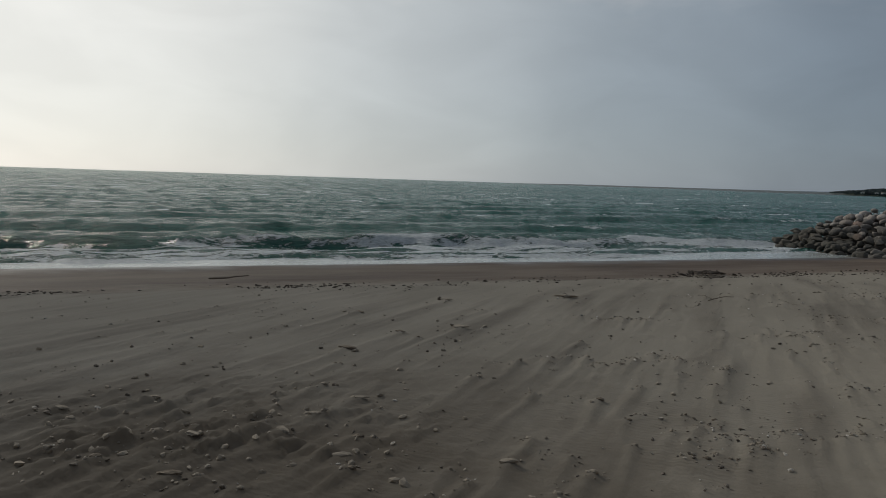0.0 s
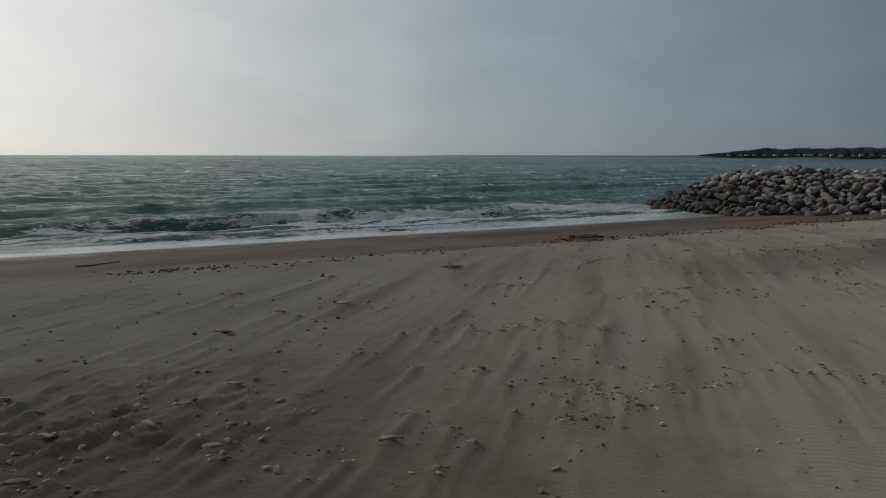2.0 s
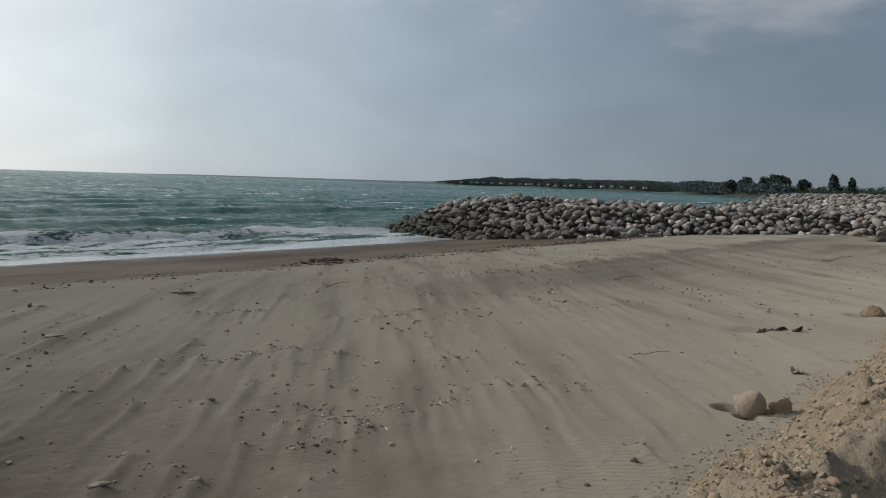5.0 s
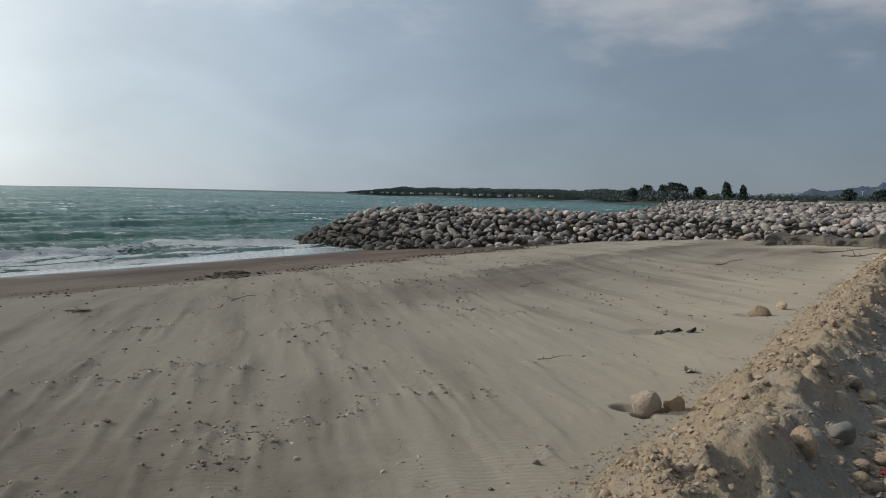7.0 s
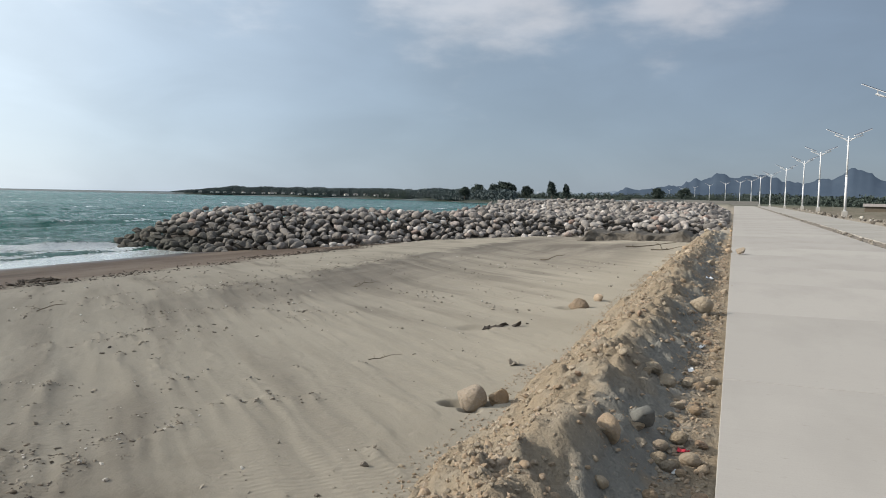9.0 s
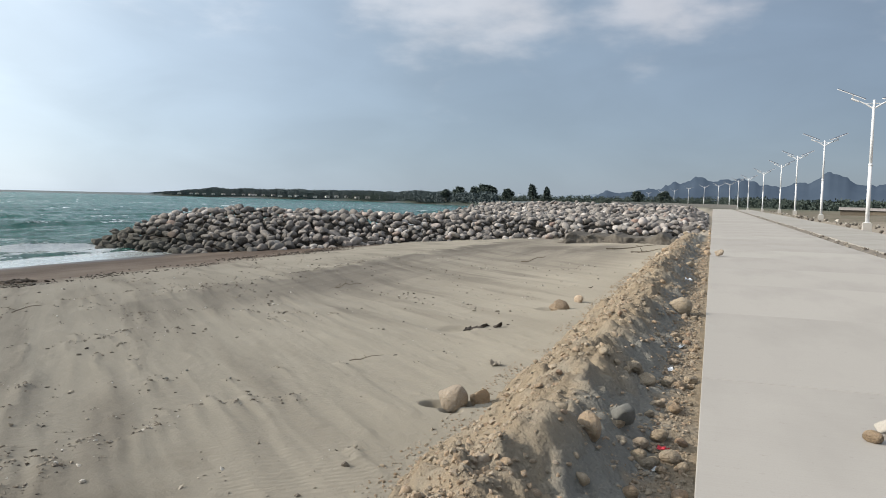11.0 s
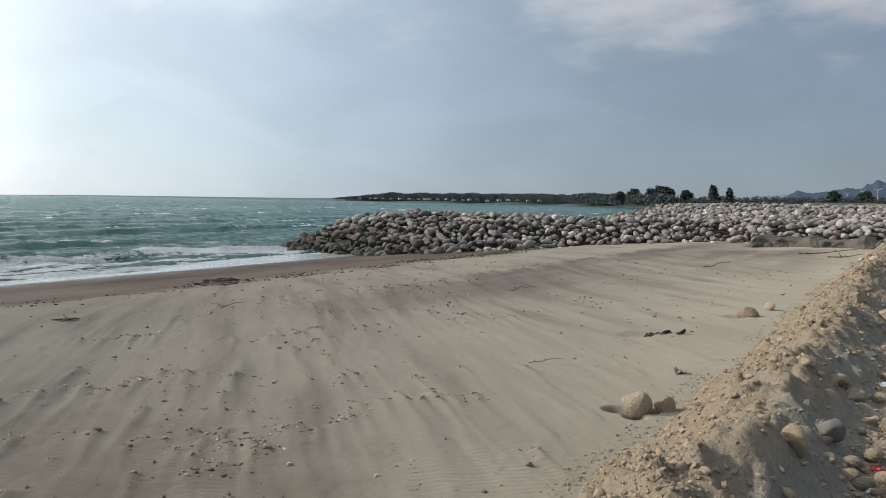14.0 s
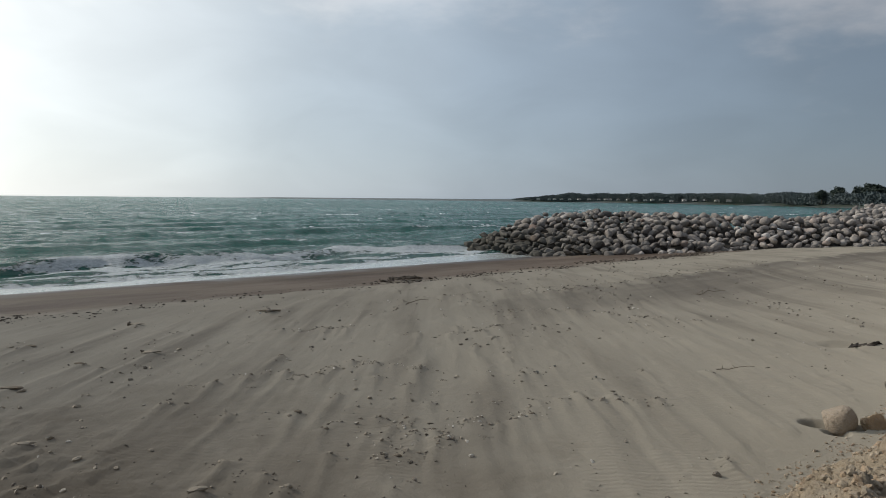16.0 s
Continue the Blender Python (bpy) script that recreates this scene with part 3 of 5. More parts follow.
def sand_z(x, y):
    x, y = np.asarray(x, float), np.asarray(y, float)
    z = 0
    for d in (-1.6, -0.8, 0, 0.8, 1.6):
        z = z + np.interp(-x + d, [0, 3, 15, 20, 26, 31, 45, 80, 200], [-0.72, -0.76, -1.05, -1.33, -1.75, -2.0, -2.9, -4.5, -7]) / 5
    dry = step(-20, -17, x)
    z = z + 0.035 * fbm(x / 5, y / 5, 11, 3) * dry
    u, v = (-x + y) * 0.7071, (x + y) * 0.7071
    ridges = 1 - 2.2 * np.abs(fbm(v / 0.8, u / 5.0, 21, 3))
    z = z + 0.016 * ridges * dry * step(-2.2, -3.5, x) * (0.35 + 0.65 * step(-0.3, 0.5, vnoise(x / 4, y / 4, 27)))
    z = z + 0.02 * np.maximum(0, fbm(v / 0.22, u / 0.6, 25, 3) - 0.55) * dry
    # a low drifted lip where the dry sand ends
    lip = -19.0 + 0.9 * vnoise(y / 4.0, y * 0, 5) + 0.3 * vnoise(y / 1.1, y * 0, 6)
    z = z + 0.06 * step(-0.25, 0.25, x - lip) * np.exp(-np.maximum(x - lip, 0) / 1.5)
    # the crest of the beach, from which the sand falls a little inland
    z = z + step(11, 19, y) * dry * np.interp(x, [-17.5, -13.2, -12.5, -11.6, -9.0, -5.0, -3.0], [0.0, 0.13, 0.15, 0.07, -0.05, -0.03, 0.0]) * (1 - 0.5 * step(40, 46, y))
    # kicked-up lumps
    worn = np.exp(-(((x + 7.4) / 1.9) ** 2 + ((y - 0.4) / 2.1) ** 2))
    z = z + worn * (0.075 * np.maximum(0, fbm(v / 0.17, u / 0.6, 31, 4, 0.7) - 0.2) + 0.035 * np.abs(fbm(v / 0.1, u / 0.2, 33, 3)))
    return z


def coast(y):
    return np.interp(y, [-5000, 55, 75, 100, 200, 480, 800, 1000, 1130, 1200, 1500], [-31, -31, -24, -22, -34, -130, -360, -640, -930, -1300, -3000])


def ground_z(x, y):
    x, y = np.asarray(x, float), np.asarray(y, float)
    beach = sand_z(np.minimum(x, -0.5), y)
    far = np.clip(-2 + (x - coast(y)) * 0.13, -7, 0.2 + rise(np.minimum(y, 500)))
    z = beach + (far - beach) * step(52, 72, y)
    inland = rise(np.minimum(y, 500)) - 0.16 + 0.3 * step(11, 14, x) + 0.12 * fbm(x / 7, y / 7, 61, 3) * step(11, 13, x)
    return z + (inland - z) * step(-1.6, -0.4, x)


def geo(a, b, n):
    return a * (b / a) ** (np.arange(n + 1) / n)


xs = np.concatenate([-geo(4900, 80, 10), np.arange(-78, -34, 2.0), np.arange(-34, -22, 0.3), np.arange(-22, -14, 0.15), np.arange(-14, -10, 0.07), np.arange(-10, -3.2, 0.05), np.arange(-3.2, -2.3, 0.02), np.arange(-2.3, -2, 0.05), np.arange(-2, 12, 0.5), np.arange(12, 60, 4.0), geo(60, 4900, 15)])
ys = np.concatenate([-geo(4900, 60, 12), np.arange(-59, -4, 1.0), np.arange(-4, 7.9, 0.05), np.arange(7.9, 8.9, 0.02), np.arange(8.9, 11, 0.05), np.arange(11, 18, 0.08), np.arange(18, 45, 0.2), np.arange(45, 120, 2.0), np.arange(120, 1600, 40.0), geo(1600, 4900, 8)])
X, Y = np.meshgrid(xs, ys)
Z = ground_z(X, Y)
# sand tails behind the pebbles, towards the camera's side of the wind
ix0, ix1 = np.searchsorted(xs, (-20, -2.4))
iy0, iy1 = np.searchsorted(ys, (-4, 27))
SX, SY = X[iy0:iy1, ix0:ix1], Y[iy0:iy1, ix0:ix1]
tails = np.zeros_like(SX)
for px, py, w in PEBBLES:
    a, b = ((SX - px) - (SY - py)) * 0.7071, ((SX - px) + (SY - py)) * 0.7071
    near = (np.abs(b) < 0.4) & (a > -0.3) & (a < 2.5)
    flank = 0.3 * min(w, 0.2) + 0.032
    t = np.exp(-((b - 0.03 * np.sin(a * 3 + px * 9)) / flank) ** 2) * np.where(a > 0, np.exp(-a / (6 * min(w, 0.2) + 0.4)), np.exp(-(a / 0.07) ** 2))
    tails = np.where(near, np.maximum(tails, t * min(0.45 * w, 0.055)), tails)
# scour hollows beside the half-buried boulders
for px, py, r, d in ((-2.86, 8.38, 0.13, 0.30), (-2.60, 8.20, 0.10, 0.26), (-2.50, 8.50, 0.08, 0.12), (-4.35, 13.7, 0.3, 0.08), (-3.3, 16.9, 0.2, 0.1)):
    tails = tails - d * np.exp(-(((SX - px) / r) ** 2 + ((SY - py) / r) ** 2) ** 2)
Z[iy0:iy1, ix0:ix1] += tails


def beach_z(x, y):
    """Height of the sand with its tails and hollows."""
    i, j = np.clip(np.searchsorted(xs, x) - 1, 0, len(xs) - 2), np.clip(np.searchsorted(ys, y) - 1, 0, len(ys) - 2)
    fx, fy = (x - xs[i]) / (xs[i + 1] - xs[i]), (y - ys[j]) / (ys[j + 1] - ys[j])
    return (Z[j, i] * (1 - fx) + Z[j, i + 1] * fx) * (1 - fy) + (Z[j + 1, i] * (1 - fx) + Z[j + 1, i + 1] * fx) * fy


ground = new("ground", grid_mesh("ground", X, Y, Z, SAND))
tagged(ground, "wind-blown grey-brown beach sand with dark streaks, wet brown by the sea", "sand beach", kind="structure")


# ---- the sea ----
def sea(r0, r1, rings, a0, a1, columns):
    r = geo(r0, r1, rings)
    a = np.radians(np.linspace(a0, a1, columns))
    A, R = np.meshgrid(a, r)
    x, y = R * np.sin(A), R * np.cos(A)
    s = -31.0 - x + 1.6 * vnoise(y / 16, y * 0, 71) + 0.7 * vnoise(y / 5, y * 0, 72)        # metres off the water's edge
    fade = np.exp(-R / 900)
    res = 1 + R / 700
    z = 0.085 * fbm(x / 3.0, y / 9, 81, 4, 0.62) * res + 0.10 * fbm(x / 1.3, y / 3.0, 87, 3, 0.6) * np.clip(1.4 - R / 300, 0, 1)
    z += 0.09 * fbm(x / 17, y / 50, 91, 3) * fade
    # swell running in, steep-fronted close to the beach
    w = s - 7.4 + 1.7 * vnoise(y / 34, s / 60, 73) + 0.6 * vnoise(y / 9, s / 30, 74)
    ph = (w / 12.5) % 1.0
    crest = np.where(ph < 0.12, step(0, 0.12, ph), 1 - step(0.12, 0.9, ph))
    row = np.floor(w / 12.5)
    strong = np.where(row == 0, 1.0 - 0.5 * step(14, 30, y), 0.35 + 0.65 * step(-0.5, 0.35, vnoise(y / 24, row * 7.7, 75)))
    z += (0.32 + 0.30 * (row == 0)) * crest * strong * step(6.5, 8, s) * (1 - 0.8 * step(45, 110, s))
    # the spent wave running up the sand
    bore = s - 2.6 + 0.7 * vnoise(y / 6, y * 0, 76) + 0.25 * vnoise(y / 1.4, y * 0, 77)
    z += 0.12 * step(0, 0.4, bore) * (1 - step(2.5, 6, bore))
    z = z * step(1.0, 4.5, s) + 0.03
    lace = fbm(x / 0.8, y / 4.5, 83, 4, 0.6)
    edge = s + 0.8 + 0.5 * vnoise(y / 3.0, y * 0, 78)
    foam = (1.2 + 0.05 * lace) * step(-1.5, -0.6, s) * (1 - step(1.9, 3.0, s + 0.5 * lace))
    foam = np.where((edge > -0.25) & (edge < 0.2), 0.9, foam)
    # a broad apron of broken water between the wash and the first breaker
    apron = step(-0.3, 0.3, bore) * (1 - step(6.2, 7.6, s + 0.6 * lace + 1.2 * vnoise(y / 12, y * 0, 97)))
    foam = np.maximum(foam, np.minimum(0.97, 0.59 + 0.34 * lace + 0.2 * np.sin(3.4 * s + 2.2 * vnoise(y / 7, s / 4, 96)) + 0.2 * np.exp(-(bore / 0.6) ** 2)) * apron)
    gone = step(8, 17, y + 4 * vnoise(y / 4.0, row * 5.1, 79))
    lip = np.exp(-((ph - 0.09) / 0.08) ** 2) * gone
    foam = np.maximum(foam, np.minimum(0.97, lip * (row == 0) * (0.95 + 0.45 * lace)))
    lip = np.exp(-((ph - 0.11) / 0.035) ** 2) * step(0.35, 0.75, vnoise(y / 8.0, row * 3.1, 93))
    foam = np.maximum(foam, np.minimum(0.9, lip * (row > 0) * (row < 4) * (0.75 + 0.5 * lace)))
    trail = step(0.25, 0.8, ph) * (0.30 + 0.3 * lace) * step(10.5, 12, s) * (1 - step(14, 22, s))
    foam = np.maximum(foam, trail)
    caps = step(1.09, 1.2, fbm(x / 3.2, y / 11, 85, 3, 0.6) + 0.15 * lace) * step(18, 40, s)
    foam = np.maximum(foam, caps * 0.95 * (1 - 0.35 * step(200, 800, R)))
    me = grid_mesh("sea", x, y, z - 2.0, SEA)
    layer = me.attributes.new("foam", 'FLOAT', 'POINT')
    layer.data.foreach_set("value", np.clip(foam, 0, 1.25).astype(np.float32).ravel())
    return me


near_sea, far_sea = sea(22, 240, 300, -112, 2, 1250), sea(240, 4850, 280, -130, 8, 700)
tagged(new("sea", near_sea), "choppy teal-green sea with white foam and low breakers", "sea", kind="structure")
tagged(new("open_sea", far_sea), "teal-green open sea with scattered whitecaps out to the horizon", "sea", kind="structure")


# ---- rock groyne and revetment ----
CREST_1 = ((-34.0, 44.2, 0.45), (-30.5, 45.2, 0.75), (-25.6, 47.3, 0.62), (-19.5, 53.2, 0.45), (-12.0, 57.5, 0.5), (-4.5, 56.5, 0.35))
CREST_2 = ((-21.5, 77.0, 1.35), (-14.0, 75.0, 1.6), (-7.0, 74.0, 1.55), (-3.5, 90.0, 1.35), (-4.0, 120.0, 1.3), (-7.0, 170.0, 1.3))


def ridge(x, y, line, flat, slope):
    best = np.full(np.shape(x), -9.0)
    for (ax, ay, az), (bx, by, bz) in zip(line[:-1], line[1:]):
        t = np.clip(((x - ax) * (bx - ax) + (y - ay) * (by - ay)) / ((bx - ax) ** 2 + (by - ay) ** 2), 0, 1)
        d = np.hypot(x - ax - t * (bx - ax), y - ay - t * (by - ay))
        best = np.maximum(best, az + t * (bz - az) - slope * np.maximum(0, d - flat))
    return best


def mound_z(x, y):
    x, y = np.asarray(x, float), np.asarray(y, float)
    a = ridge(x, y, CREST_1, 0.9, 0.43)
    b = ridge(x, y, CREST_2, 1.2, 0.075)
    b = np.where(y < 56, b - 0.45 * (56 - y), b)
    b = np.where(x < -21.5, ridge(x, y, CREST_2, 1.2, 0.55), b)
    z = np.maximum(a, b)
    # the earth slope beside the road stays bare
    z = np.where(x > -2.0, np.minimum(z, 0.75 - 0.45 * (x + 2.0) + rise(y)), z)
    return z


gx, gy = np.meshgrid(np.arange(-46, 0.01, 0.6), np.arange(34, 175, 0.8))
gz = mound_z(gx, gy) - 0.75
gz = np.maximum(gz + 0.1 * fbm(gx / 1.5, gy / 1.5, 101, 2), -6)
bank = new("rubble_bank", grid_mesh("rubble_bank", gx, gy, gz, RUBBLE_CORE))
tagged(bank, "rubble and earth core under the armour rocks, coloured dark as the shade in their gaps", "rubble bank", kind="structure")

def on_mound(x, y):
    return (mound_z(x, y) > ground_z(x, y) - 0.15) & ~((-8.5 < x) & (x < -2.0) & (y < 49.2))


rock_places = []
for y0, y1, gap, tries, size in ((35, 59, 0.40, 80000, 0.86), (59, 78, 0.44, 70000, 0.84), (78, 115, 0.42, 60000, 0.80)):
    spread = darts(rng, -42, -0.5, y0, y1, gap, tries, on_mound)
    for (x, y), zs in zip(spread, mound_z(*np.array(spread).T)):
        w = size * (0.40 + 0.36 * rng.uniform() ** 1.5)
        if rng.uniform() < 0.07:
            w *= 1.25
        rock_places.append((x, y, float(zs) - 0.12 + rng.normal() * 0.10, w * rng.uniform(1.05, 1.6), w * rng.uniform(0.85, 1.2), w * rng.uniform(0.65, 0.95)))
front = [p for p in rock_places if p[1] < 47.5 + 0.28 * (p[0] + 34) + 2.0 * (p[0] > -20) and p[1] < 53]
front = sorted(front, key=lambda p: p[1] - 0.35 * p[0])[:300]
chosen = set(front)
groyne = tagged(empty("rock_groyne", Matrix.Translation((-25, 46, -1.6))), "groyne of rounded grey and tan boulders, dark at its tip", "rock groyne")
rocks = [stone_mesh("rock", rng, ICO3, ROCK, 0.16, 7) for _ in range(12)]
for x, y, z, sx, sy, sz in front:
    m = Matrix.Translation((x + 25, y - 46, z + 1.6)) @ spin(rng, 0.28) @ Matrix.Diagonal((sx, sy, sz, 1))
    hang("rock", rocks[rng.integers(12)], groyne, "", m)
back_rocks = [(x + 25, y - 46, z + 1.6, a, b, c) for x, y, z, a, b, c in rock_places if (x, y, z, a, b, c) not in chosen and y < 60]
tagged(hang("rock_fill", heap("rock_fill", rng, back_rocks, ICO2, ROCK_HEAP, 0.16, 6), groyne), kind="stuff")
rest = [p for p in rock_places if p not in chosen and p[1] >= 60]
tagged(new("rock_revetment", heap("rock_revetment", rng, rest, ICO2, ROCK_HEAP, 0.16, 6)), "broad field of pale rounded armour rocks along the shore", "rock revetment", kind="stuff")

# a low cut bank of dark earth below the rocks, beside the road
fu, fv = np.meshgrid(np.arange(-10.0, -1.4, 0.07), np.linspace(0, 1, 22))
ftop = -0.34 + 0.2 * fbm(fu / 0.7, fu * 0, 103, 4) - 0.6 * step(-8.0, -10.0, fu)
fy = 48.6 - 0.25 * (fu + 5) * (fu > -5) + 0.5 * vnoise(fu / 1.3, fu * 0, 104) + 0.55 * fv ** 2 + 0.14 * fbm(fu / 0.6, fv * 2, 105, 4, 0.6)
fz = -1.15 + (ftop + 1.15) * np.minimum(fv * 1.25, 1.0) + 0.12 * fbm(fu / 0.35, fv * 5, 106, 3) * np.sin(np.pi * np.minimum(fv * 1.1, 1))
fy = np.where(fv > 0.8, fy + (fv - 0.8) * 18, fy)
tagged(new("cut_bank", grid_mesh("cut_bank", fu, fy, fz, CUT_EARTH)), "low cut bank of dark earth below the rocks", "earth bank", kind="structure")

# ---- the berm of dug earth along the road ----


def berm_z(x, y):
    x, y = np.asarray(x, float), np.asarray(y, float)
    one = np.zeros_like(y)
    shift = 0.12 * vnoise(y / 1.7, one, 111) + 0.05 * vnoise(y / 0.5, one, 116)
    height = 1.0 + 0.25 * vnoise(y / 1.2, one + 5, 113) + 0.12 * vnoise(y / 0.4, one, 114) - 0.7 * step(27, 42, y)
    foot = 0.2 * vnoise(y / 1.5, one + 3, 112) * step(-1.2, -2.0, x)
    u, z = x - shift * step(0.0, -0.5, x) - foot, 0
    for d in (-0.07, 0, 0.07):
        z = z + np.interp(u + d, [-3.0, -2.2, -1.7, -1.3, -1.02, -0.88, -0.74, -0.52, -0.32, 0.0], [-1.1, -0.8, -0.42, -0.02, 0.22, 0.28, 0.23, 0.06, -0.04, -0.06]) / 3
    z = np.where(z > 0, z * height, z)
    z = z + 0.20 * np.exp(-(((x + 0.80) / 0.28) ** 2 + ((y - 4.45) / 0.36) ** 2) ** 1.5)
    rough = step(-2.6, -2.0, x) * (1 - 0.65 * step(-0.55, -0.25, x)) * (1 - 0.6 * np.exp(-(((x + 0.80) / 0.3) ** 2 + ((y - 4.45) / 0.4) ** 2)))
    hump = np.maximum(0, fbm(x / 0.42, y / 0.5, 115, 3)) - 0.55 * np.maximum(0, -fbm(x / 0.3, y / 0.42, 118, 3))
    return z + rough * (0.095 * hump + 0.06 * np.abs(fbm(x / 0.15, y / 0.17, 117, 3, 0.6)))


bx = np.arange(-2.75, 0.131, 0.03)
by = np.concatenate([np.arange(-14, -1, 0.25), np.arange(-1, 2.5, 0.06), np.arange(2.5, 14, 0.03), np.arange(14, 20, 0.06), np.arange(20, 46, 0.15)])
BX, BY = np.meshgrid(bx, by)
berm = new("earth_berm", grid_mesh("earth_berm", BX, BY, berm_z(BX, BY), EARTH))
tagged(berm, "low ridge of dug tan earth and gravel beside the concrete road", "earth berm", kind="structure")

# ---- the road ----
PITCH, JOINT = 4.74, 7.64
slabs = {}


def slab_mesh(name, width, material):
    bm = box(bmesh.new(), 0, 0, -0.11, width, PITCH - 0.012, 0.22, 0.006)
    me = bpy.data.meshes.new(name)
    bm.to_mesh(me)
    bm.free()
    me.materials.append(material)
    return me


for name, x0, x1, material, label in (("road", ROAD_X0, ROAD_X1, CONCRETE, "pale concrete road of cast slabs with fine joints"), ("far_road", LANE_X0, LANE_X1, CONCRETE_OLD, "second pale concrete carriageway beyond a dirt strip")):
    road = tagged(empty(name, Matrix.Translation((0, 0, 0))), label, "concrete road", kind="structure")
    me = slab_mesh("slab", x1 - x0, material)
    for k in range(-4, 49):
        yc = JOINT + (k + 0.5) * PITCH
        z0, z1 = float(rise(yc - PITCH / 2)), float(rise(yc + PITCH / 2))
        m = Matrix.Translation(((x0 + x1) / 2, yc, (z0 + z1) / 2)) @ Matrix.Rotation(math.atan2(z1 - z0, PITCH), 4, 'X')
        hang("slab", me, road, "", m)

    for k in range(-3, 20):
        yc = JOINT + k * PITCH
        bm = bmesh.new()
        for i in range(24):
            a, b = (x1 - x0) * (i / 24 - 0.5), (x1 - x0) * ((i + 1) / 24 - 0.5)
            box(bm, (a + b) / 2, 0.004 * math.sin(i * 2.3 + k), -0.03, b - a + 0.002, 0.010 + 0.003 * math.sin(i * 5.1 + k), 0.06)
        seam = part("joint_seam", bm, DIRT, road, "dark dirt in the slab joint")
        seam.matrix_basis = pose((x0 + x1) / 2, yc, float(rise(yc)) - 0.004)

sx, sy = np.meshgrid(np.arange(ROAD_X1 - 0.05, LANE_X0 + 0.06, 0.09), np.concatenate([np.arange(12, 60, 0.15), np.arange(60, 240, 1.0)]))
sz = rise(sy) - 0.07 + 0.07 * np.maximum(0, fbm(sx / 0.35, sy / 0.5, 121, 3)) + 0.02 * fbm(sx / 0.1, sy / 0.1, 122, 2)
tagged(new("dirt_strip", grid_mesh("dirt_strip", sx, sy, sz, DIRT)), "narrow strip of grey dirt and pebbles between the carriageways", "dirt strip", kind="structure")
strip_bits = [(rng.uniform(5.62, 6.33), y, float(rise(y)) - 0.02, w, w * 0.8, w * 0.6) for y, w in ((rng.uniform(14, 120), 0.05 + 0.22 * rng.uniform() ** 3) for _ in range(260))]
strip_bits += [(rng.uniform(10.6, 13.5), y, float(rise(y)) + 0.12, w, w * 0.8, w * 0.6) for y, w in ((rng.uniform(40, 200), 0.1 + 0.5 * rng.uniform() ** 3) for _ in range(260))]
tagged(new("roadside_gravel", heap("roadside_gravel", rng, strip_bits, ICO1, BITS, 0.3, 3, False)), "loose pebbles and clods along the carriageway edges", "gravel", kind="stuff")


# ---- street lamps ----
def street_lamp():
    root = empty("street_lamp")
    part("footing", box(bmesh.new(), 0, 0, 0.36, 0.62, 0.62, 0.76, 0.02), BLOCK, root, "square concrete footing")
    bm = tube(bmesh.new(), (0, 0, 0.74), (0, 0, 5.0), 0.15, 0.125, 14)
    tube(bm, (0, 0, 5.0), (0, 0, 9.75), 0.115, 0.085, 12)
    tube(bm, (0, 0, 4.9), (0, 0, 5.1), 0.14, 0.14, 14)
    box(bm, 0, 0, 0.76, 0.42, 0.42, 0.04, 0.005)
    smooth(part("pole", bm, STEEL, root))
    for side in (-1, 1):
        bm = tube(bmesh.new(), (0, 0, 9.1), (side * 0.55, 0, 9.47), 0.06, 0.055, 8)
        tube(bm, (side * 0.55, 0, 9.47), (side * 1.4, 0, 9.87), 0.055, 0.045, 8)
        tube(bm, (0, 0, 9.5), (side * 0.55, 0, 9.47), 0.035, 0.035, 8)
        arm = part("arm", bm, STEEL, root)
        head = part("lamp_head", box(bmesh.new(), 0, 0, 0, 0.60, 0.24, 0.10, 0.025), STEEL, arm)
        head.matrix_basis = pose(side * 1.25, 0, 9.75, 0, side * -22, 0)
        part("strut", tube(bmesh.new(), (side * 1.4, 0, 9.85), (side * 1.4, 0, 10.2), 0.045, 0.045, 8), STEEL, arm)
        panel = part("solar_panel", box(bmesh.new(), 0, 0, 0.02, 2.0, 0.56, 0.03, 0.006), PANEL, root, "dark tilted solar panel")
        panel.matrix_basis = pose(side * 1.5, 0, 10.23, 10, side * -23, 0)
        part("panel_frame", box(bmesh.new(), 0, 0, -0.025, 2.04, 0.70, 0.055, 0.004), STEEL, panel)
    return tagged(root, "tall white twin-arm solar street lamp on a concrete footing", "street lamp", "lamps along the road")


def polar(az, d):
    return d * math.sin(radians(az)), d * math.cos(radians(az))


first = street_lamp()
# they stand along the far carriageway and follow its bend towards the sea
LAMPS = ((10.9, 64), (12.6, 104), (12.9, 139), (12.8, 169), (11.5, 203), (10.0, 249), (7.9, 276), (6.1, 325), (2.1, 355), (-4.4, 409), (-13.5, 462), (-25, 541), (-36.7, 596), (-52.4, 681), (-73, 793))
for k, (x, y) in enumerate(LAMPS):
    m = pose(x, y, float(ground_z(x, y)) - 0.03, 0, 0, -3 + 0.03 * max(0, y - 190))
    if k == 0:
        first.matrix_basis = m
    else:
        copy_thing(first, m)
for k in range(13):
    az, d = radians(-24.0 + 1.02 * k), 1080 - 34 * k
    copy_thing(first, pose(d * math.sin(az), d * math.cos(az), -0.6, 0, 0, 35))

# ---- trees, woods and hills far off ----


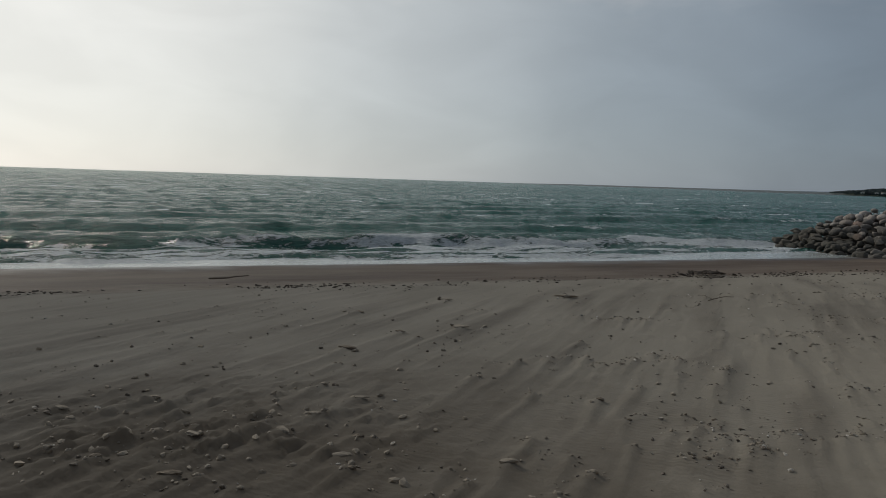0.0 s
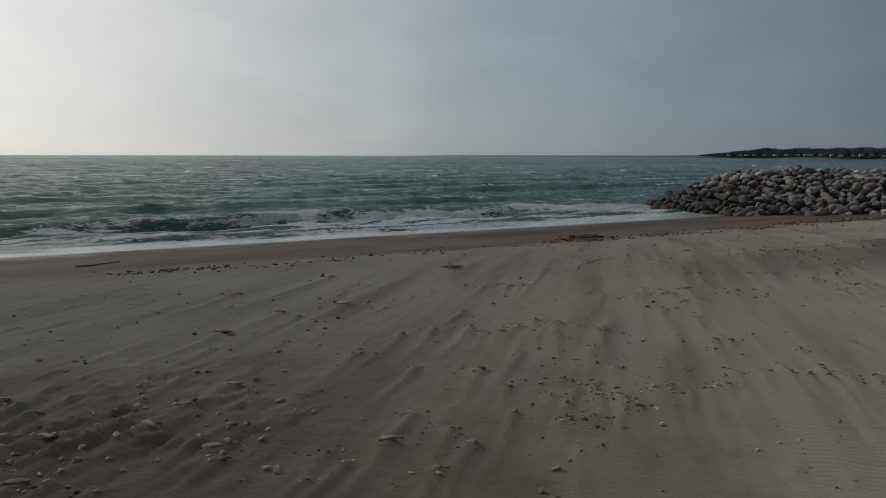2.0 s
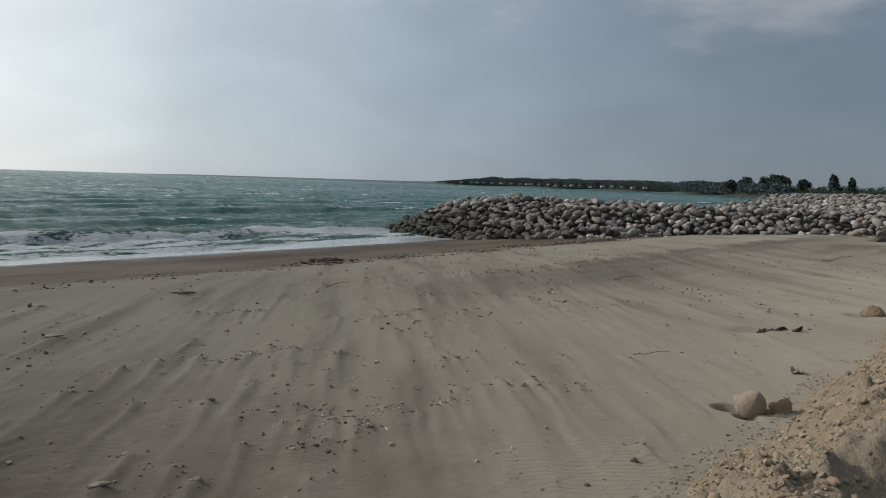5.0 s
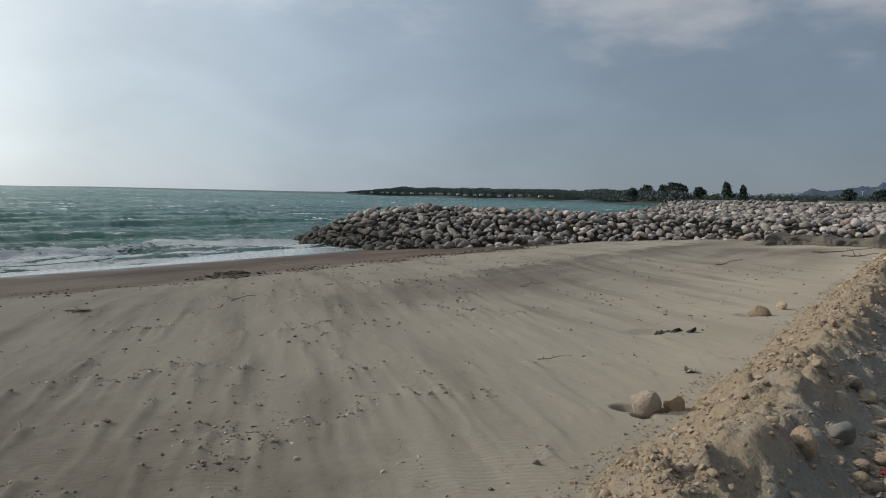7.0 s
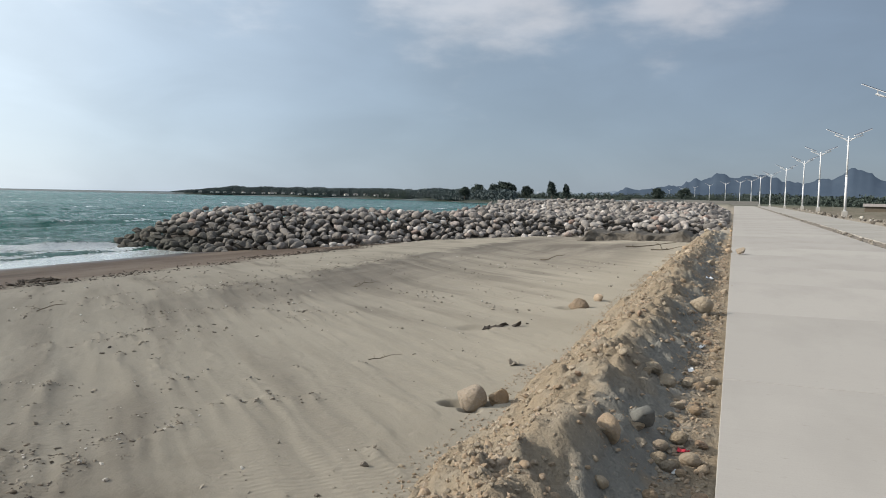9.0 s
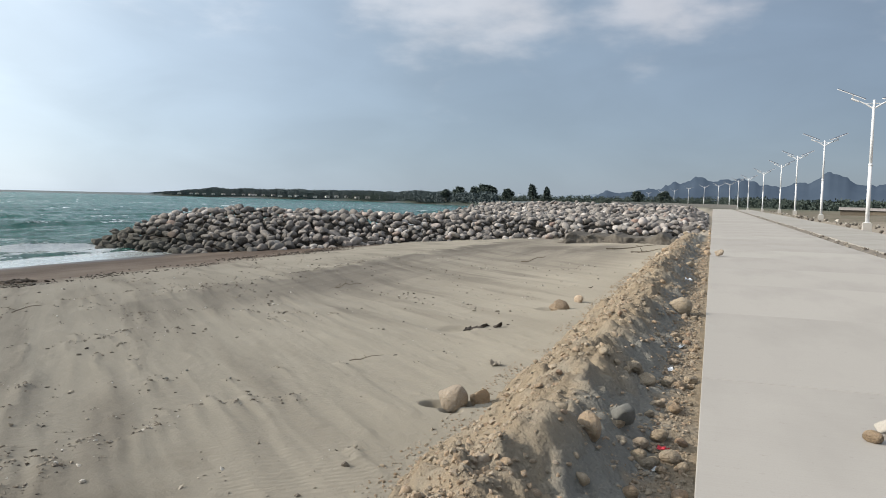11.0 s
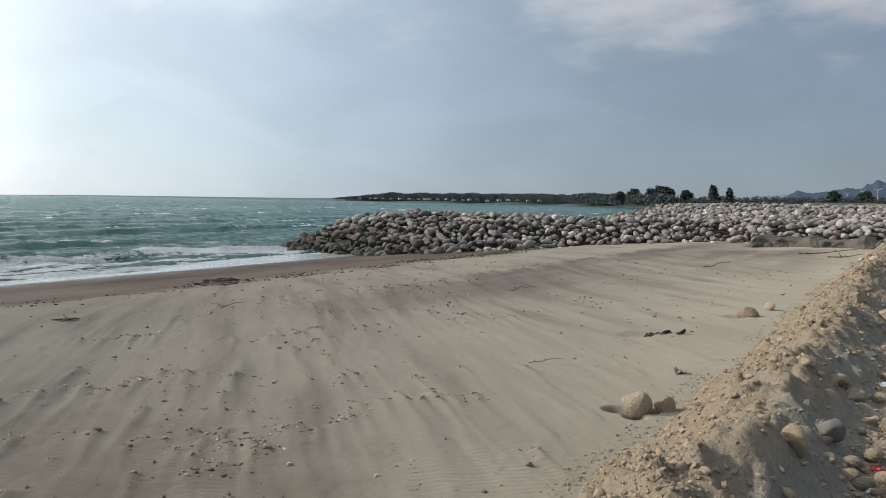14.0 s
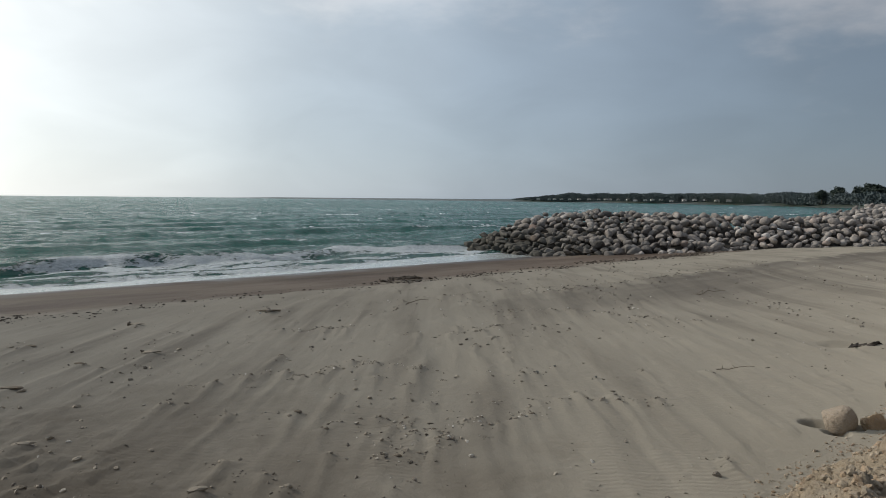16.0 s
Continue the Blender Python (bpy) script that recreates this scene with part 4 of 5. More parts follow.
def tree(name, height, spread, leaves, label, leaf, seed, narrow=False):
    r = np.random.default_rng(seed)
    root = empty(name)
    bm = tube(bmesh.new(), (0, 0, -0.5), (0.1 * spread, 0, height * 0.45), height * 0.035, height * 0.022, 8)
    tube(bm, (0.1 * spread, 0, height * 0.45), (0, 0, height * 0.86), height * 0.022, height * 0.006, 8)
    tips = []
    for k in range(18):
        z = height * (0.28 + 0.6 * (k / 17))
        a = k * 2.4 + r.uniform(-0.4, 0.4)
        reach = spread * (1.0 - 0.72 * (k / 17) if narrow else math.sin(0.35 + 2.3 * (k / 17))) * r.uniform(0.55, 1.0)
        tip = (math.cos(a) * reach, math.sin(a) * reach, z + height * 0.10)
        tube(bm, (0, 0, z), tip, height * 0.009, height * 0.003, 5)
        tips.append(tip)
    tips.append((0, 0, height * 0.95))
    part("trunk", bm, BARK, root)
    vs, fs = [], []
    for k in range(leaves):
        c = np.array(tips[r.integers(len(tips))]) * (1, 1, 1)
        c = c + r.normal(size=3) * (0.16 * spread, 0.16 * spread, 0.05 * height)
        s = height * r.uniform(0.02, 0.05)
        q = r.normal(size=(3, 3)) * s
        n = len(vs)
        vs += [c + q[0], c + q[1], c - q[0], c - q[1] + q[2]]
        fs.append((n, n + 1, n + 2, n + 3))
    hang("crown", mesh_from("crown", np.array(vs), fs, leaf, False), root)
    return tagged(root, label, "tree")


for az, d, h, s, seed in ((-12.77, 440, 10.0, 3.0, 1), (-11.7, 450, 8.8, 2.2, 2)):
    t = tree("casuarina_tree", h, s, 700, "dark slender casuarina standing alone above the far scrub", PINE, seed, True)
    t.matrix_basis = pose(*polar(az, d), 0.8)
tall = tree("broad_tree", 12.5, 5.5, 1600, "dark broad-crowned tree in the far tree line", LEAF, 5)
tall.matrix_basis = pose(*polar(-16.4, 620), 1.5)
for az, d, k in ((-17.0, 640, 0.9), (-15.9, 610, 0.95), (-18.2, 640, 0.88), (-14.6, 600, 0.78), (-19.2, 650, 0.72), (-5.2, 500, 0.66), (-3.3, 520, 0.7)):
    c = copy_thing(tall, pose(*polar(az, d), 1.2, 0, 0, az * 40))
    c.scale = (k, k, k)


def woods(name, label, rows, material, clumps, size):
    """A belt of far trees, each many small clumps of leaves: rows of azimuth, distance, height, width."""
    r = np.random.default_rng(len(rows))
    rows = np.array(rows)
    az, d, h, w = (np.repeat(c, clumps) for c in rows.T)
    n = len(az)
    up = r.uniform(0.02, 1.0, n)
    reach = w * 0.5 * np.sqrt(np.maximum(0.06, 1 - np.abs(2 * up - 0.8) ** 2 * 0.5)) * np.sqrt(r.uniform(size=n))
    turn = r.uniform(0, 6.283, n)
    c = np.stack([d * np.sin(np.radians(az)) + reach * np.cos(turn), d * np.cos(np.radians(az)) + reach * np.sin(turn), h * up - 0.6], 1)
    p, q = r.normal(size=(n, 3)), r.normal(size=(n, 3))
    p, q = p * (size / np.linalg.norm(p, axis=1, keepdims=True)), q * (size * 0.7 / np.linalg.norm(q, axis=1, keepdims=True))
    vs = np.stack([c + p, c + q, c - p, c - q], 1).reshape(-1, 3)
    fs = np.arange(4 * n).reshape(-1, 4)
    return tagged(new(name, mesh_from(name, vs, fs, material, False)), label, "far woods", kind="stuff")


def far_shore(az):
    """How far off the headland's shore lies, by bearing."""
    return float(np.interp(az, [-40.2, -39.5, -32.6, -29, -24.2, -22.4, -19.8, -15], [1500, 1480, 1205, 1045, 892, 775, 650, 510]))


belt = []
for k in range(5200):
    az = -40.2 + 24.5 * rng.uniform()
    shore = far_shore(az) + 22
    taper = float(np.interp(az, [-40.2, -39, -36, -30, -24, -16], [0.25, 0.5, 1.0, 0.9, 0.8, 0.62]))
    belt.append((az, shore + rng.uniform(0, 160), (12.5 + 2.5 * rng.uniform() ** 2 + 1.1 * float(vnoise(az * 1.3, 0.0, 55) + 0.6 * vnoise(az * 5, 0.0, 56))) * taper, 7 + 6 * rng.uniform()))
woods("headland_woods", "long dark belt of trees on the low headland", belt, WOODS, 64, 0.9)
scrub = []
for k in range(3000):
    az = -27.0 + 54 * rng.uniform()
    d = float(np.interp(az, [-27, -21, -10, 0, 3, 8, 27], [1000, 730, 560, 480, 330, 240, 210])) + rng.uniform(0, 120)
    scrub.append((az, d, (5.2 + 3.6 * rng.uniform() ** 2) * float(np.interp(az, [-27, -21, -10, 0, 6, 27], [1.3, 1.15, 1.0, 1.0, 0.62, 0.6])), 3.5 + 3 * rng.uniform()))
woods("coastal_scrub", "low dark green scrub and trees behind the shore road", scrub, LEAF, 110, 0.42)


def hills(name, label, d, azs, els, lift, material):
    a = np.linspace(azs[0], azs[-1], 420)
    top = np.tan(np.radians(np.interp(a, azs, els))) * d + 1.6
    rough = (fbm(a * 1.1, a * 0 + d, 131, 4) + 0.5 * fbm(a * 4, a * 0 + d, 137, 3)) * lift
    depth = np.linspace(-1, 1, 26)[:, None]
    body = np.cos(depth * np.pi / 2) ** 0.8
    gully = fbm(np.broadcast_to(a * 0.8, (26, 420)), np.broadcast_to(depth * 2, (26, 420)), 133, 2) * lift * 0.2 * (1 - np.abs(depth))
    R = d + depth * 420 + 0 * a[None]
    z = (top + rough)[None] * body + gully * body - 8
    A = np.radians(np.broadcast_to(a, z.shape))
    ob = new(name, grid_mesh(name, R * np.sin(A), R * np.cos(A), z, material))
    return tagged(ob, label, "hills", kind="structure")


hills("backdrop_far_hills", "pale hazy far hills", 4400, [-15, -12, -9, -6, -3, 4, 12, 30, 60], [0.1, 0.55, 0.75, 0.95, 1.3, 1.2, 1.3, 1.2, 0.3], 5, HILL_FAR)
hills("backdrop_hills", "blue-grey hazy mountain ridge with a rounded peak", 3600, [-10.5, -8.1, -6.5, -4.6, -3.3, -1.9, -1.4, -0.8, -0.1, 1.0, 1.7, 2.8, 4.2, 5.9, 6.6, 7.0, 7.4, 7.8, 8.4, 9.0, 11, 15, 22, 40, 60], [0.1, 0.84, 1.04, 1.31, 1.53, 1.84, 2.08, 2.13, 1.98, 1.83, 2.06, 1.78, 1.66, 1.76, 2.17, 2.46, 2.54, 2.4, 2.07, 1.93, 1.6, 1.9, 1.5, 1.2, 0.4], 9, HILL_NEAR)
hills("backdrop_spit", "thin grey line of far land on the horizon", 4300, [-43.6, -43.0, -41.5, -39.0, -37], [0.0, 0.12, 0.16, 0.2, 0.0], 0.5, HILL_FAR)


def house(name, w, l, h, label, walls=WALLS):
    root = empty(name)
    part("wall", box(bmesh.new(), 0, 0, h / 2, w, l, h), walls, root)
    bm = bmesh.new()
    p = [bm.verts.new(q) for q in ((-w * .6, -l * .56, h), (w * .6, -l * .56, h), (w * .6, l * .56, h), (-w * .6, l * .56, h), (0, -l * .56, h * 1.45), (0, l * .56, h * 1.45))]
    for f in ((0, 1, 4), (2, 3, 5), (1, 2, 5, 4), (3, 0, 4, 5), (3, 2, 1, 0)):
        bm.faces.new([p[i] for i in f])
    part("roof", bm, ROOFS, root)
    part("door", box(bmesh.new(), 0, -l / 2 - 0.03, h * 0.36, w * 0.16, 0.06, h * 0.7), DARKBIT, root)
    for s in (-1, 1):
        part("window", box(bmesh.new(), s * w * 0.3, -l / 2 - 0.03, h * 0.55, w * 0.15, 0.06, h * 0.3), PANEL, root)
    return tagged(root, label, "house")


home = house("beach_house", 5.5, 4.5, 2.1, "small whitewashed beach house with a sheet roof")
spots = (-38.4, -37.6, -37.2, -36.7, -36.1, -35.4, -34.7, -34.0, -33.5, -33.2, -32.6, -31.9, -31.4, -30.7, -30.2, -29.6, -28.9, -28.0, -27.3, -26.6, -25.8, -25.0, -24.2)
for k, az in enumerate(spots):
    x, y = polar(az, far_shore(az) + 12 + 4 * (k % 4))
    m = pose(x, y, float(ground_z(x, y)) - 0.15, 0, 0, -az + 13 * (k % 3 - 1))
    home.matrix_basis = m if k == 0 else home.matrix_basis
    if k:
        copy_thing(home, m)
hut = house("roadside_hut", 3.2, 4.5, 1.1, "low grey roadside hut with a rusty sheet roof", DRIFT)
hut.matrix_basis = pose(23.5, 150, 0.45, 0, 0, 80)
copy_thing(hut, pose(29, 158, 0.4, 0, 0, 60))
for x, y, l, a in ((-4.5, 300, 26, 82), (-38, 470, 40, 70)):
    part_ob = part("sea_wall", box(bmesh.new(), 0, 0, 0.6, l, 0.5, 1.6, 0.03), CONCRETE_OLD)
    part_ob.matrix_basis = pose(x, y, float(rise(y)) - 0.1, 0, 0, 90 - a)
    tagged(part_ob, "low pale concrete wall at the far bend of the road", "concrete wall", "far concrete walls")

# ---- stones on the berm and the road ----


def put_stone(name, label, category, x, y, w, d, h, mesh, ground_fn, sink=0.25, turn=0.0, group="", lean=0.12):
    z = float(ground_fn(x, y)) + h * (0.5 - sink)
    ob = new(name, mesh)
    ob.matrix_basis = Matrix.Translation((x, y, z)) @ Euler((rng.normal() * lean, rng.normal() * lean, turn)).to_matrix().to_4x4() @ Matrix.Diagonal((w, d, h, 1))
    return tagged(ob, label, category, group)


peaked = stone_verts(rng, ICO3[0], 0.2, 5, 0.4)
peaked[:, :2] *= (1.0 - 0.8 * peaked[:, 2])[:, None]
round_stones = [stone_mesh("boulder", rng, ICO3, BOULDER, 0.10, 4), stone_mesh("boulder", rng, ICO3, BOULDER, 0.2, 9, 0.28), mesh_from("boulder", peaked, ICO3[1], BROWN_ROCK)]
cobbles = [stone_mesh("cobble", rng, ICO3, COBBLE, 0.10, 2) for _ in range(8)]
blocky = [stone_mesh("angular_stone", rng, ICO3, SLATE, 0.06, 10, 0.3) for _ in range(2)]
pale_rock = stone_mesh("road_rock", rng, ICO3, PALE_ROCK, 0.08, 9, 0.32)
put_stone("boulder", "rounded tan boulder half buried in the sand", "boulder", -2.66, 8.42, 0.36, 0.34, 0.36, round_stones[0], sand_z, 0.32)
put_stone("boulder", "smaller tan boulder at the foot of the berm", "boulder", -2.38, 8.62, 0.24, 0.22, 0.25, cobbles[2], sand_z, 0.28, 0.4, "", 0.02)
put_stone("boulder", "brown boulder standing in the drifted sand", "boulder", -3.03, 17.05, 0.40, 0.36, 0.36, round_stones[2], sand_z, 0.3)
put_stone("boulder", "small brown stone in the drifted sand", "boulder", -2.82, 18.3, 0.26, 0.22, 0.22, cobbles[3], sand_z, 0.25)
put_stone("boulder", "large rounded tan stone on the berm's landward slope", "boulder", -0.30, 12.1, 0.36, 0.32, 0.30, cobbles[4], berm_z, 0.1)
put_stone("boulder", "pinkish stone pressed into the dug earth", "boulder", -0.56, 4.75, 0.14, 0.29, 0.18, cobbles[5], berm_z, 0.3, 0.35)
put_stone("boulder", "angular grey stone on the berm", "boulder", -0.43, 5.35, 0.19, 0.17, 0.22, blocky[1], berm_z, 0.15)
flat_road = lambda x, y: rise(y)
put_stone("road_rock", "brown rock lying on the concrete road", "rock", 0.36, 26.5, 0.34, 0.30, 0.24, round_stones[1], flat_road, 0.06, 0, "", 0.02)
put_stone("road_rock", "pale angular rock on the concrete road", "rock", 1.34, 6.22, 0.30, 0.24, 0.20, pale_rock, flat_road, 0.06, 0.6, "", 0.02)
put_stone("road_rock", "small brown rock beside the pale one on the road", "rock", 1.20, 6.05, 0.14, 0.12, 0.09, cobbles[7], flat_road, 0.06, 0, "", 0.02)
clusters = ((-0.46, 7.3, 5, 0.15, 0.18), (-0.16, 7.45, 9, 0.16, 0.14), (-0.14, 5.16, 13, 0.2, 0.13), (-0.15, 4.5, 7, 0.2, 0.11), (-0.2, 6.4, 9, 0.25, 0.11), (-0.2, 8.6, 7, 0.3, 0.12), (-0.25, 9.6, 8, 0.35, 0.12), (-0.2, 11.2, 9, 0.5, 0.13), (-0.45, 14.5, 7, 0.5, 0.14), (-0.3, 18.5, 8, 0.9, 0.16), (-1.5, 22.0, 7, 1.2, 0.24), (-1.2, 30.0, 9, 2.2, 0.3), (-1.0, 37.0, 9, 2.4, 0.2), (-1.1, 46.0, 10, 3.2, 0.24), (-0.9, 54.0, 10, 3.6, 0.25))
for cx, cy, count, spread, size in clusters:
    for k in range(count if cy > 20 else round(0.9 * count)):
        x, y = min(-0.02, cx + rng.normal() * spread * 0.6), cy + rng.normal() * spread
        w = 0.8 * size * rng.uniform(0.5, 1.25)
        put_stone("cobble", "rounded tan cobble in the ditch beside the road", "cobble", x, y, w * 1.2, w, w * 0.75, cobbles[rng.integers(8)], berm_z, 0.22, rng.uniform(0, 3), "cobbles beside the road", 0.25)

n = 62000
y, x = 2.6 + 34 * rng.uniform(size=n) ** 1.6, -2.6 + 2.6 * rng.uniform(size=n) ** 0.8
w = 0.009 + 0.055 * rng.uniform(size=n) ** 4 + 0.0008 * y
w = np.where(x > -0.95, w * 0.7, w)
w = np.where(x < -2.2, w * 0.6, w)
good = (fbm(x / 0.5, y / 0.7, 141, 2) > rng.uniform(-0.8, 0.6, n)) & ((x < -0.9) | (x > -0.3) | (rng.uniform(size=n) < 0.3))
z = np.maximum(berm_z(x, y), sand_z(x, y)) + 0.12 * w
bits = np.stack([x, y, z, w * 1.3, w, w * 0.7], 1)[good].tolist()
tagged(new("berm_gravel", heap("berm_gravel", rng, bits, ICO1, GRAVEL, 0.35, 4, False)), "tan gravel and clods scattered over the berm", "gravel", kind="stuff")

n = 2600
y, x = 2.8 + 26 * rng.uniform(size=n) ** 1.5, -1.9 + 1.85 * rng.uniform(size=n) ** 0.7
w = 0.022 + 0.058 * rng.uniform(size=n) ** 3 + 0.001 * y
good = fbm(x / 0.4, y / 0.5, 145, 2) > rng.uniform(-0.6, 0.9, n)
lumps = np.stack([x, y, berm_z(x, y) + 0.05 * w, w * 1.3, w, w * 0.75], 1)[good].tolist()
tagged(new("berm_clods", heap("berm_clods", rng, lumps, ICO2, GRAVEL, 0.3, 6, True)), "tan stones and clods of dug earth along the berm", "stones", kind="stuff")

# ---- litter ----


def scrap(name, label, material, size, seed, x, y, ground_fn, fold=0.5):
    """A crumpled piece of thin sheet."""
    n = 9
    u, v = np.meshgrid(np.linspace(-0.5, 0.5, n), np.linspace(-0.5, 0.5, n))
    z = fold * size * (0.35 + 0.5 * fbm(u * 3 + seed, v * 3, seed, 2))
    ob = new(name, grid_mesh(name, u * size, v * size * 0.7, z * (1 - u * u), material))
    solid = ob.modifiers.new("thick", 'SOLIDIFY')
    solid.thickness = 0.004
    ob.matrix_basis = pose(x, y, float(ground_fn(x, y)) + 0.004, 0, 0, seed * 50)
    return tagged(ob, label, "litter")


scrap("plastic_scrap", "crumpled white plastic scrap in the ditch", PLASTIC, 0.10, 1, -0.20, 9.35, berm_z)
scrap("plastic_scrap", "small white plastic scrap among the cobbles", PLASTIC, 0.09, 2, -0.24, 7.95, berm_z)
scrap("plastic_scrap", "clear crumpled plastic beside the road edge", PLASTIC, 0.07, 3, -0.16, 4.96, berm_z)
scrap("plastic_scrap", "white plastic scrap by the far cobbles", PLASTIC, 0.2, 4, -0.35, 17.2, berm_z)
scrap("red_wrapper", "crumpled red wrapper among the cobbles", REDBIT, 0.085, 5, -0.16, 5.42, berm_z)
scrap("plastic_scrap", "pale plastic scrap on the sand", CLOD, 0.2, 6, -2.75, 10.6, sand_z)

# ---- on the sand ----


def twig(name, label, x, y, length, turn, seed, branches=3, thick=0.012, lift=0.06):
    r = np.random.default_rng(seed)
    bm = bmesh.new()
    p = Vector((-length / 2, 0, 0.0))
    k = 6
    for i in range(k):
        q = p + Vector((length / k, r.normal() * length * 0.05, r.normal() * lift * 0.4))
        q.z = max(0.0, q.z) + lift * math.sin(i / k * 3.1) * 0.5
        tube(bm, p, q, thick * (1 - 0.09 * i), thick * (0.9 - 0.09 * i), 6)
        if i < branches:
            tube(bm, q, q + Vector((r.normal() * 0.12 * length, r.normal() * 0.2 * length, abs(r.normal()) * min(0.16 * length, 0.08))), thick * 0.6, thick * 0.25, 5)
        p = q
    me = bpy.data.meshes.new(name)
    bm.to_mesh(me)
    bm.free()
    me.materials.append(DRIFT)
    ob = new(name, me)
    ob.matrix_basis = pose(x, y, float(sand_z(x, y)) + thick * 0.6, 0, 0, turn)
    return tagged(ob, label, "driftwood")


twig("driftwood_branch", "thin dark twig sticking out of the sand", -4.60, 10.24, 0.5, 15, 1, 3, 0.008, 0.05)
twig("driftwood_branch", "dark branch lying on the sand by the groyne", -3.9, 41.5, 2.6, 8, 2, 4, 0.035, 0.12)
twig("driftwood_branch", "dark broken branch on the sand", -2.9, 39.0, 1.6, -12, 3, 3, 0.035, 0.1)
twig("driftwood_branch", "bent dark twigs on the drifted sand", -9.6, 19.5, 0.9, 20, 4, 3, 0.012, 0.10)
twig("driftwood_branch", "bleached branch half sunk in the sand", -6.9, 31.5, 1.0, 5, 5, 1, 0.025, 0.12)
twig("driftwood_branch", "thin twig on the dry sand", -13.6, 12.5, 0.6, 60, 6, 1, 0.012, 0.04)
twig("driftwood_log", "dark driftwood lying on the wet sand", -24.0, 2.8, 1.2, 96, 7, 0, 0.03, 0.03)


def wreck(x, y):
    """A dark, torn sheet, half buried, with two flaps standing up in the wind."""
    u, v = np.meshgrid(np.linspace(-1, 1, 40), np.linspace(0, 1, 9))
    top = 0.035 + 0.13 * np.exp(-((u + 0.05) / 0.28) ** 2) + 0.16 * np.exp(-((u - 0.74) / 0.22) ** 2) + 0.03 * vnoise(u * 9, v * 0, 151)
    fold = 0.06 * np.sin(u * 7) + 0.05 * vnoise(u * 5, v * 2, 152)
    ob = new("tarpaulin", grid_mesh("tarpaulin", u * 0.32 + 0.14 * v * top / 0.2, 0.10 * u + fold - 0.22 * (1 - v) ** 2, 0.6 * top * v - 0.02, DARKBIT))
    ob.modifiers.new("thick", 'SOLIDIFY').thickness = 0.012
    ob.matrix_basis = pose(x, y, float(beach_z(x, y)), 0, 0, 12)
    return tagged(ob, "dark torn sheet half buried in the sand", "tarpaulin")


wreck(-3.95, 14.0)


def scrap_mesh(name, r, material):
    """A clump of dried weed, bark and crusted sand about one metre wide."""
    v = ICO2[0].copy()
    off = r.uniform(0, 60, 2)
    rag = fbm(v[:, 0] * 1.3 + off[0] + 0.9 * v[:, 2], v[:, 1] * 1.3 + off[1] - 0.7 * v[:, 2], 7, 3, 0.6)
    v = v * (0.42 * np.exp(0.42 * rag))[:, None] * (1.0, 0.75, 0.62)
    v[:, 2] = np.maximum(v[:, 2], -0.1)
    return mesh_from(name, v, ICO2[1], material, False)


crusts = [scrap_mesh("dry_weed", rng, m) for m in (DRIFT, CLOD, DRIFT, CLOD, CLOD, CLOD)]
grains = [stone_mesh("pebble", rng, ICO2, m, 0.3, 8) for m in (DRIFT, SLATE, CLOD, CLOD, SHELL)]
for k, (x, y, w) in enumerate(PEBBLES):
    if w > 0.06 or k % 3 == 0:
        long = 1.6 if w > 0.16 else 1.0
        ob = new("dry_weed", crusts[rng.integers(6)])
        ob.matrix_basis = Matrix.Translation((x, y, float(beach_z(x, y)) - 0.004)) @ Matrix.Rotation(radians(45) + rng.normal() * 0.5, 4, 'Z') @ Matrix.Diagonal((w * 0.72 * long, w * 0.72, min(w * 0.72, 0.09), 1))
        tagged(ob, "dark dried weed and twigs caught in the sand", "dry weed", "dry weed on the sand")
        continue
    pick = rng.choice([0, 1, 2, 3, 4], p=[0.35, 0.2, 0.15, 0.1, 0.2])
    what = ("dark pebble on the wind-blown sand", "grey pebble on the wind-blown sand", "tan pebble on the wind-blown sand", "tan pebble on the wind-blown sand", "bleached shell fragment on the sand")[pick]
    put_stone("shell" if pick == 4 else "pebble", what, "shell" if pick == 4 else "pebble", x, y, w * 0.9, w * 0.75, w * 0.55, grains[pick], beach_z, 0.2, rng.uniform(0, 6), "pebbles on the sand", 0.3)
n = 6500
x, y = -18 + 15.2 * rng.uniform(size=n), -4 + 36 * rng.uniform(size=n) ** 1.3
w = 0.010 + 0.050 * rng.uniform(size=n) ** 2.5 + 0.0008 * np.maximum(0, y)
good = fbm((x + y) / 0.9, (y - x) / 3.0, 161, 3) > rng.uniform(0.25, 1.2, n)
grit = np.stack([x, y, beach_z(x, y) + 0.2 * w, w * 1.4, w, w * 0.8], 1)[good].tolist()
tagged(new("beach_grit", heap("beach_grit", rng, grit, ICO1, BITS, 0.35, 3, False)), "fine grit and shell crumbs strewn over the dry sand", "grit", kind="stuff")

n = 14000
x, y = -18 + 14.6 * rng.uniform(size=n), -4 + 34 * rng.uniform(size=n) ** 1.2
w = 0.010 + 0.03 * rng.uniform(size=n) ** 3 + 0.0011 * np.maximum(0, y)
good = fbm((x + y) / 0.7, (y - x) / 2.2, 171, 3) + 0.3 * vnoise(x / 5, y / 5, 174) > rng.uniform(0.35, 1.3, n)
near_line = np.zeros(n, bool)
for ax, ay, bx, by in DRIFT_LINES:
    f = np.clip(((x - ax) * (bx - ax) + (y - ay) * (by - ay)) / ((bx - ax) ** 2 + (by - ay) ** 2), 0, 1)
    near_line |= np.hypot(x - ax - f * (bx - ax), y - ay - f * (by - ay)) < 0.22
good = (good & (rng.uniform(size=n) < 0.35)) | (near_line & (rng.uniform(size=n) < 0.6))
crumbs = np.stack([x, y, beach_z(x, y) + 0.18 * w, w * 1.9, w * 0.8, w * 0.5], 1)[good].tolist()
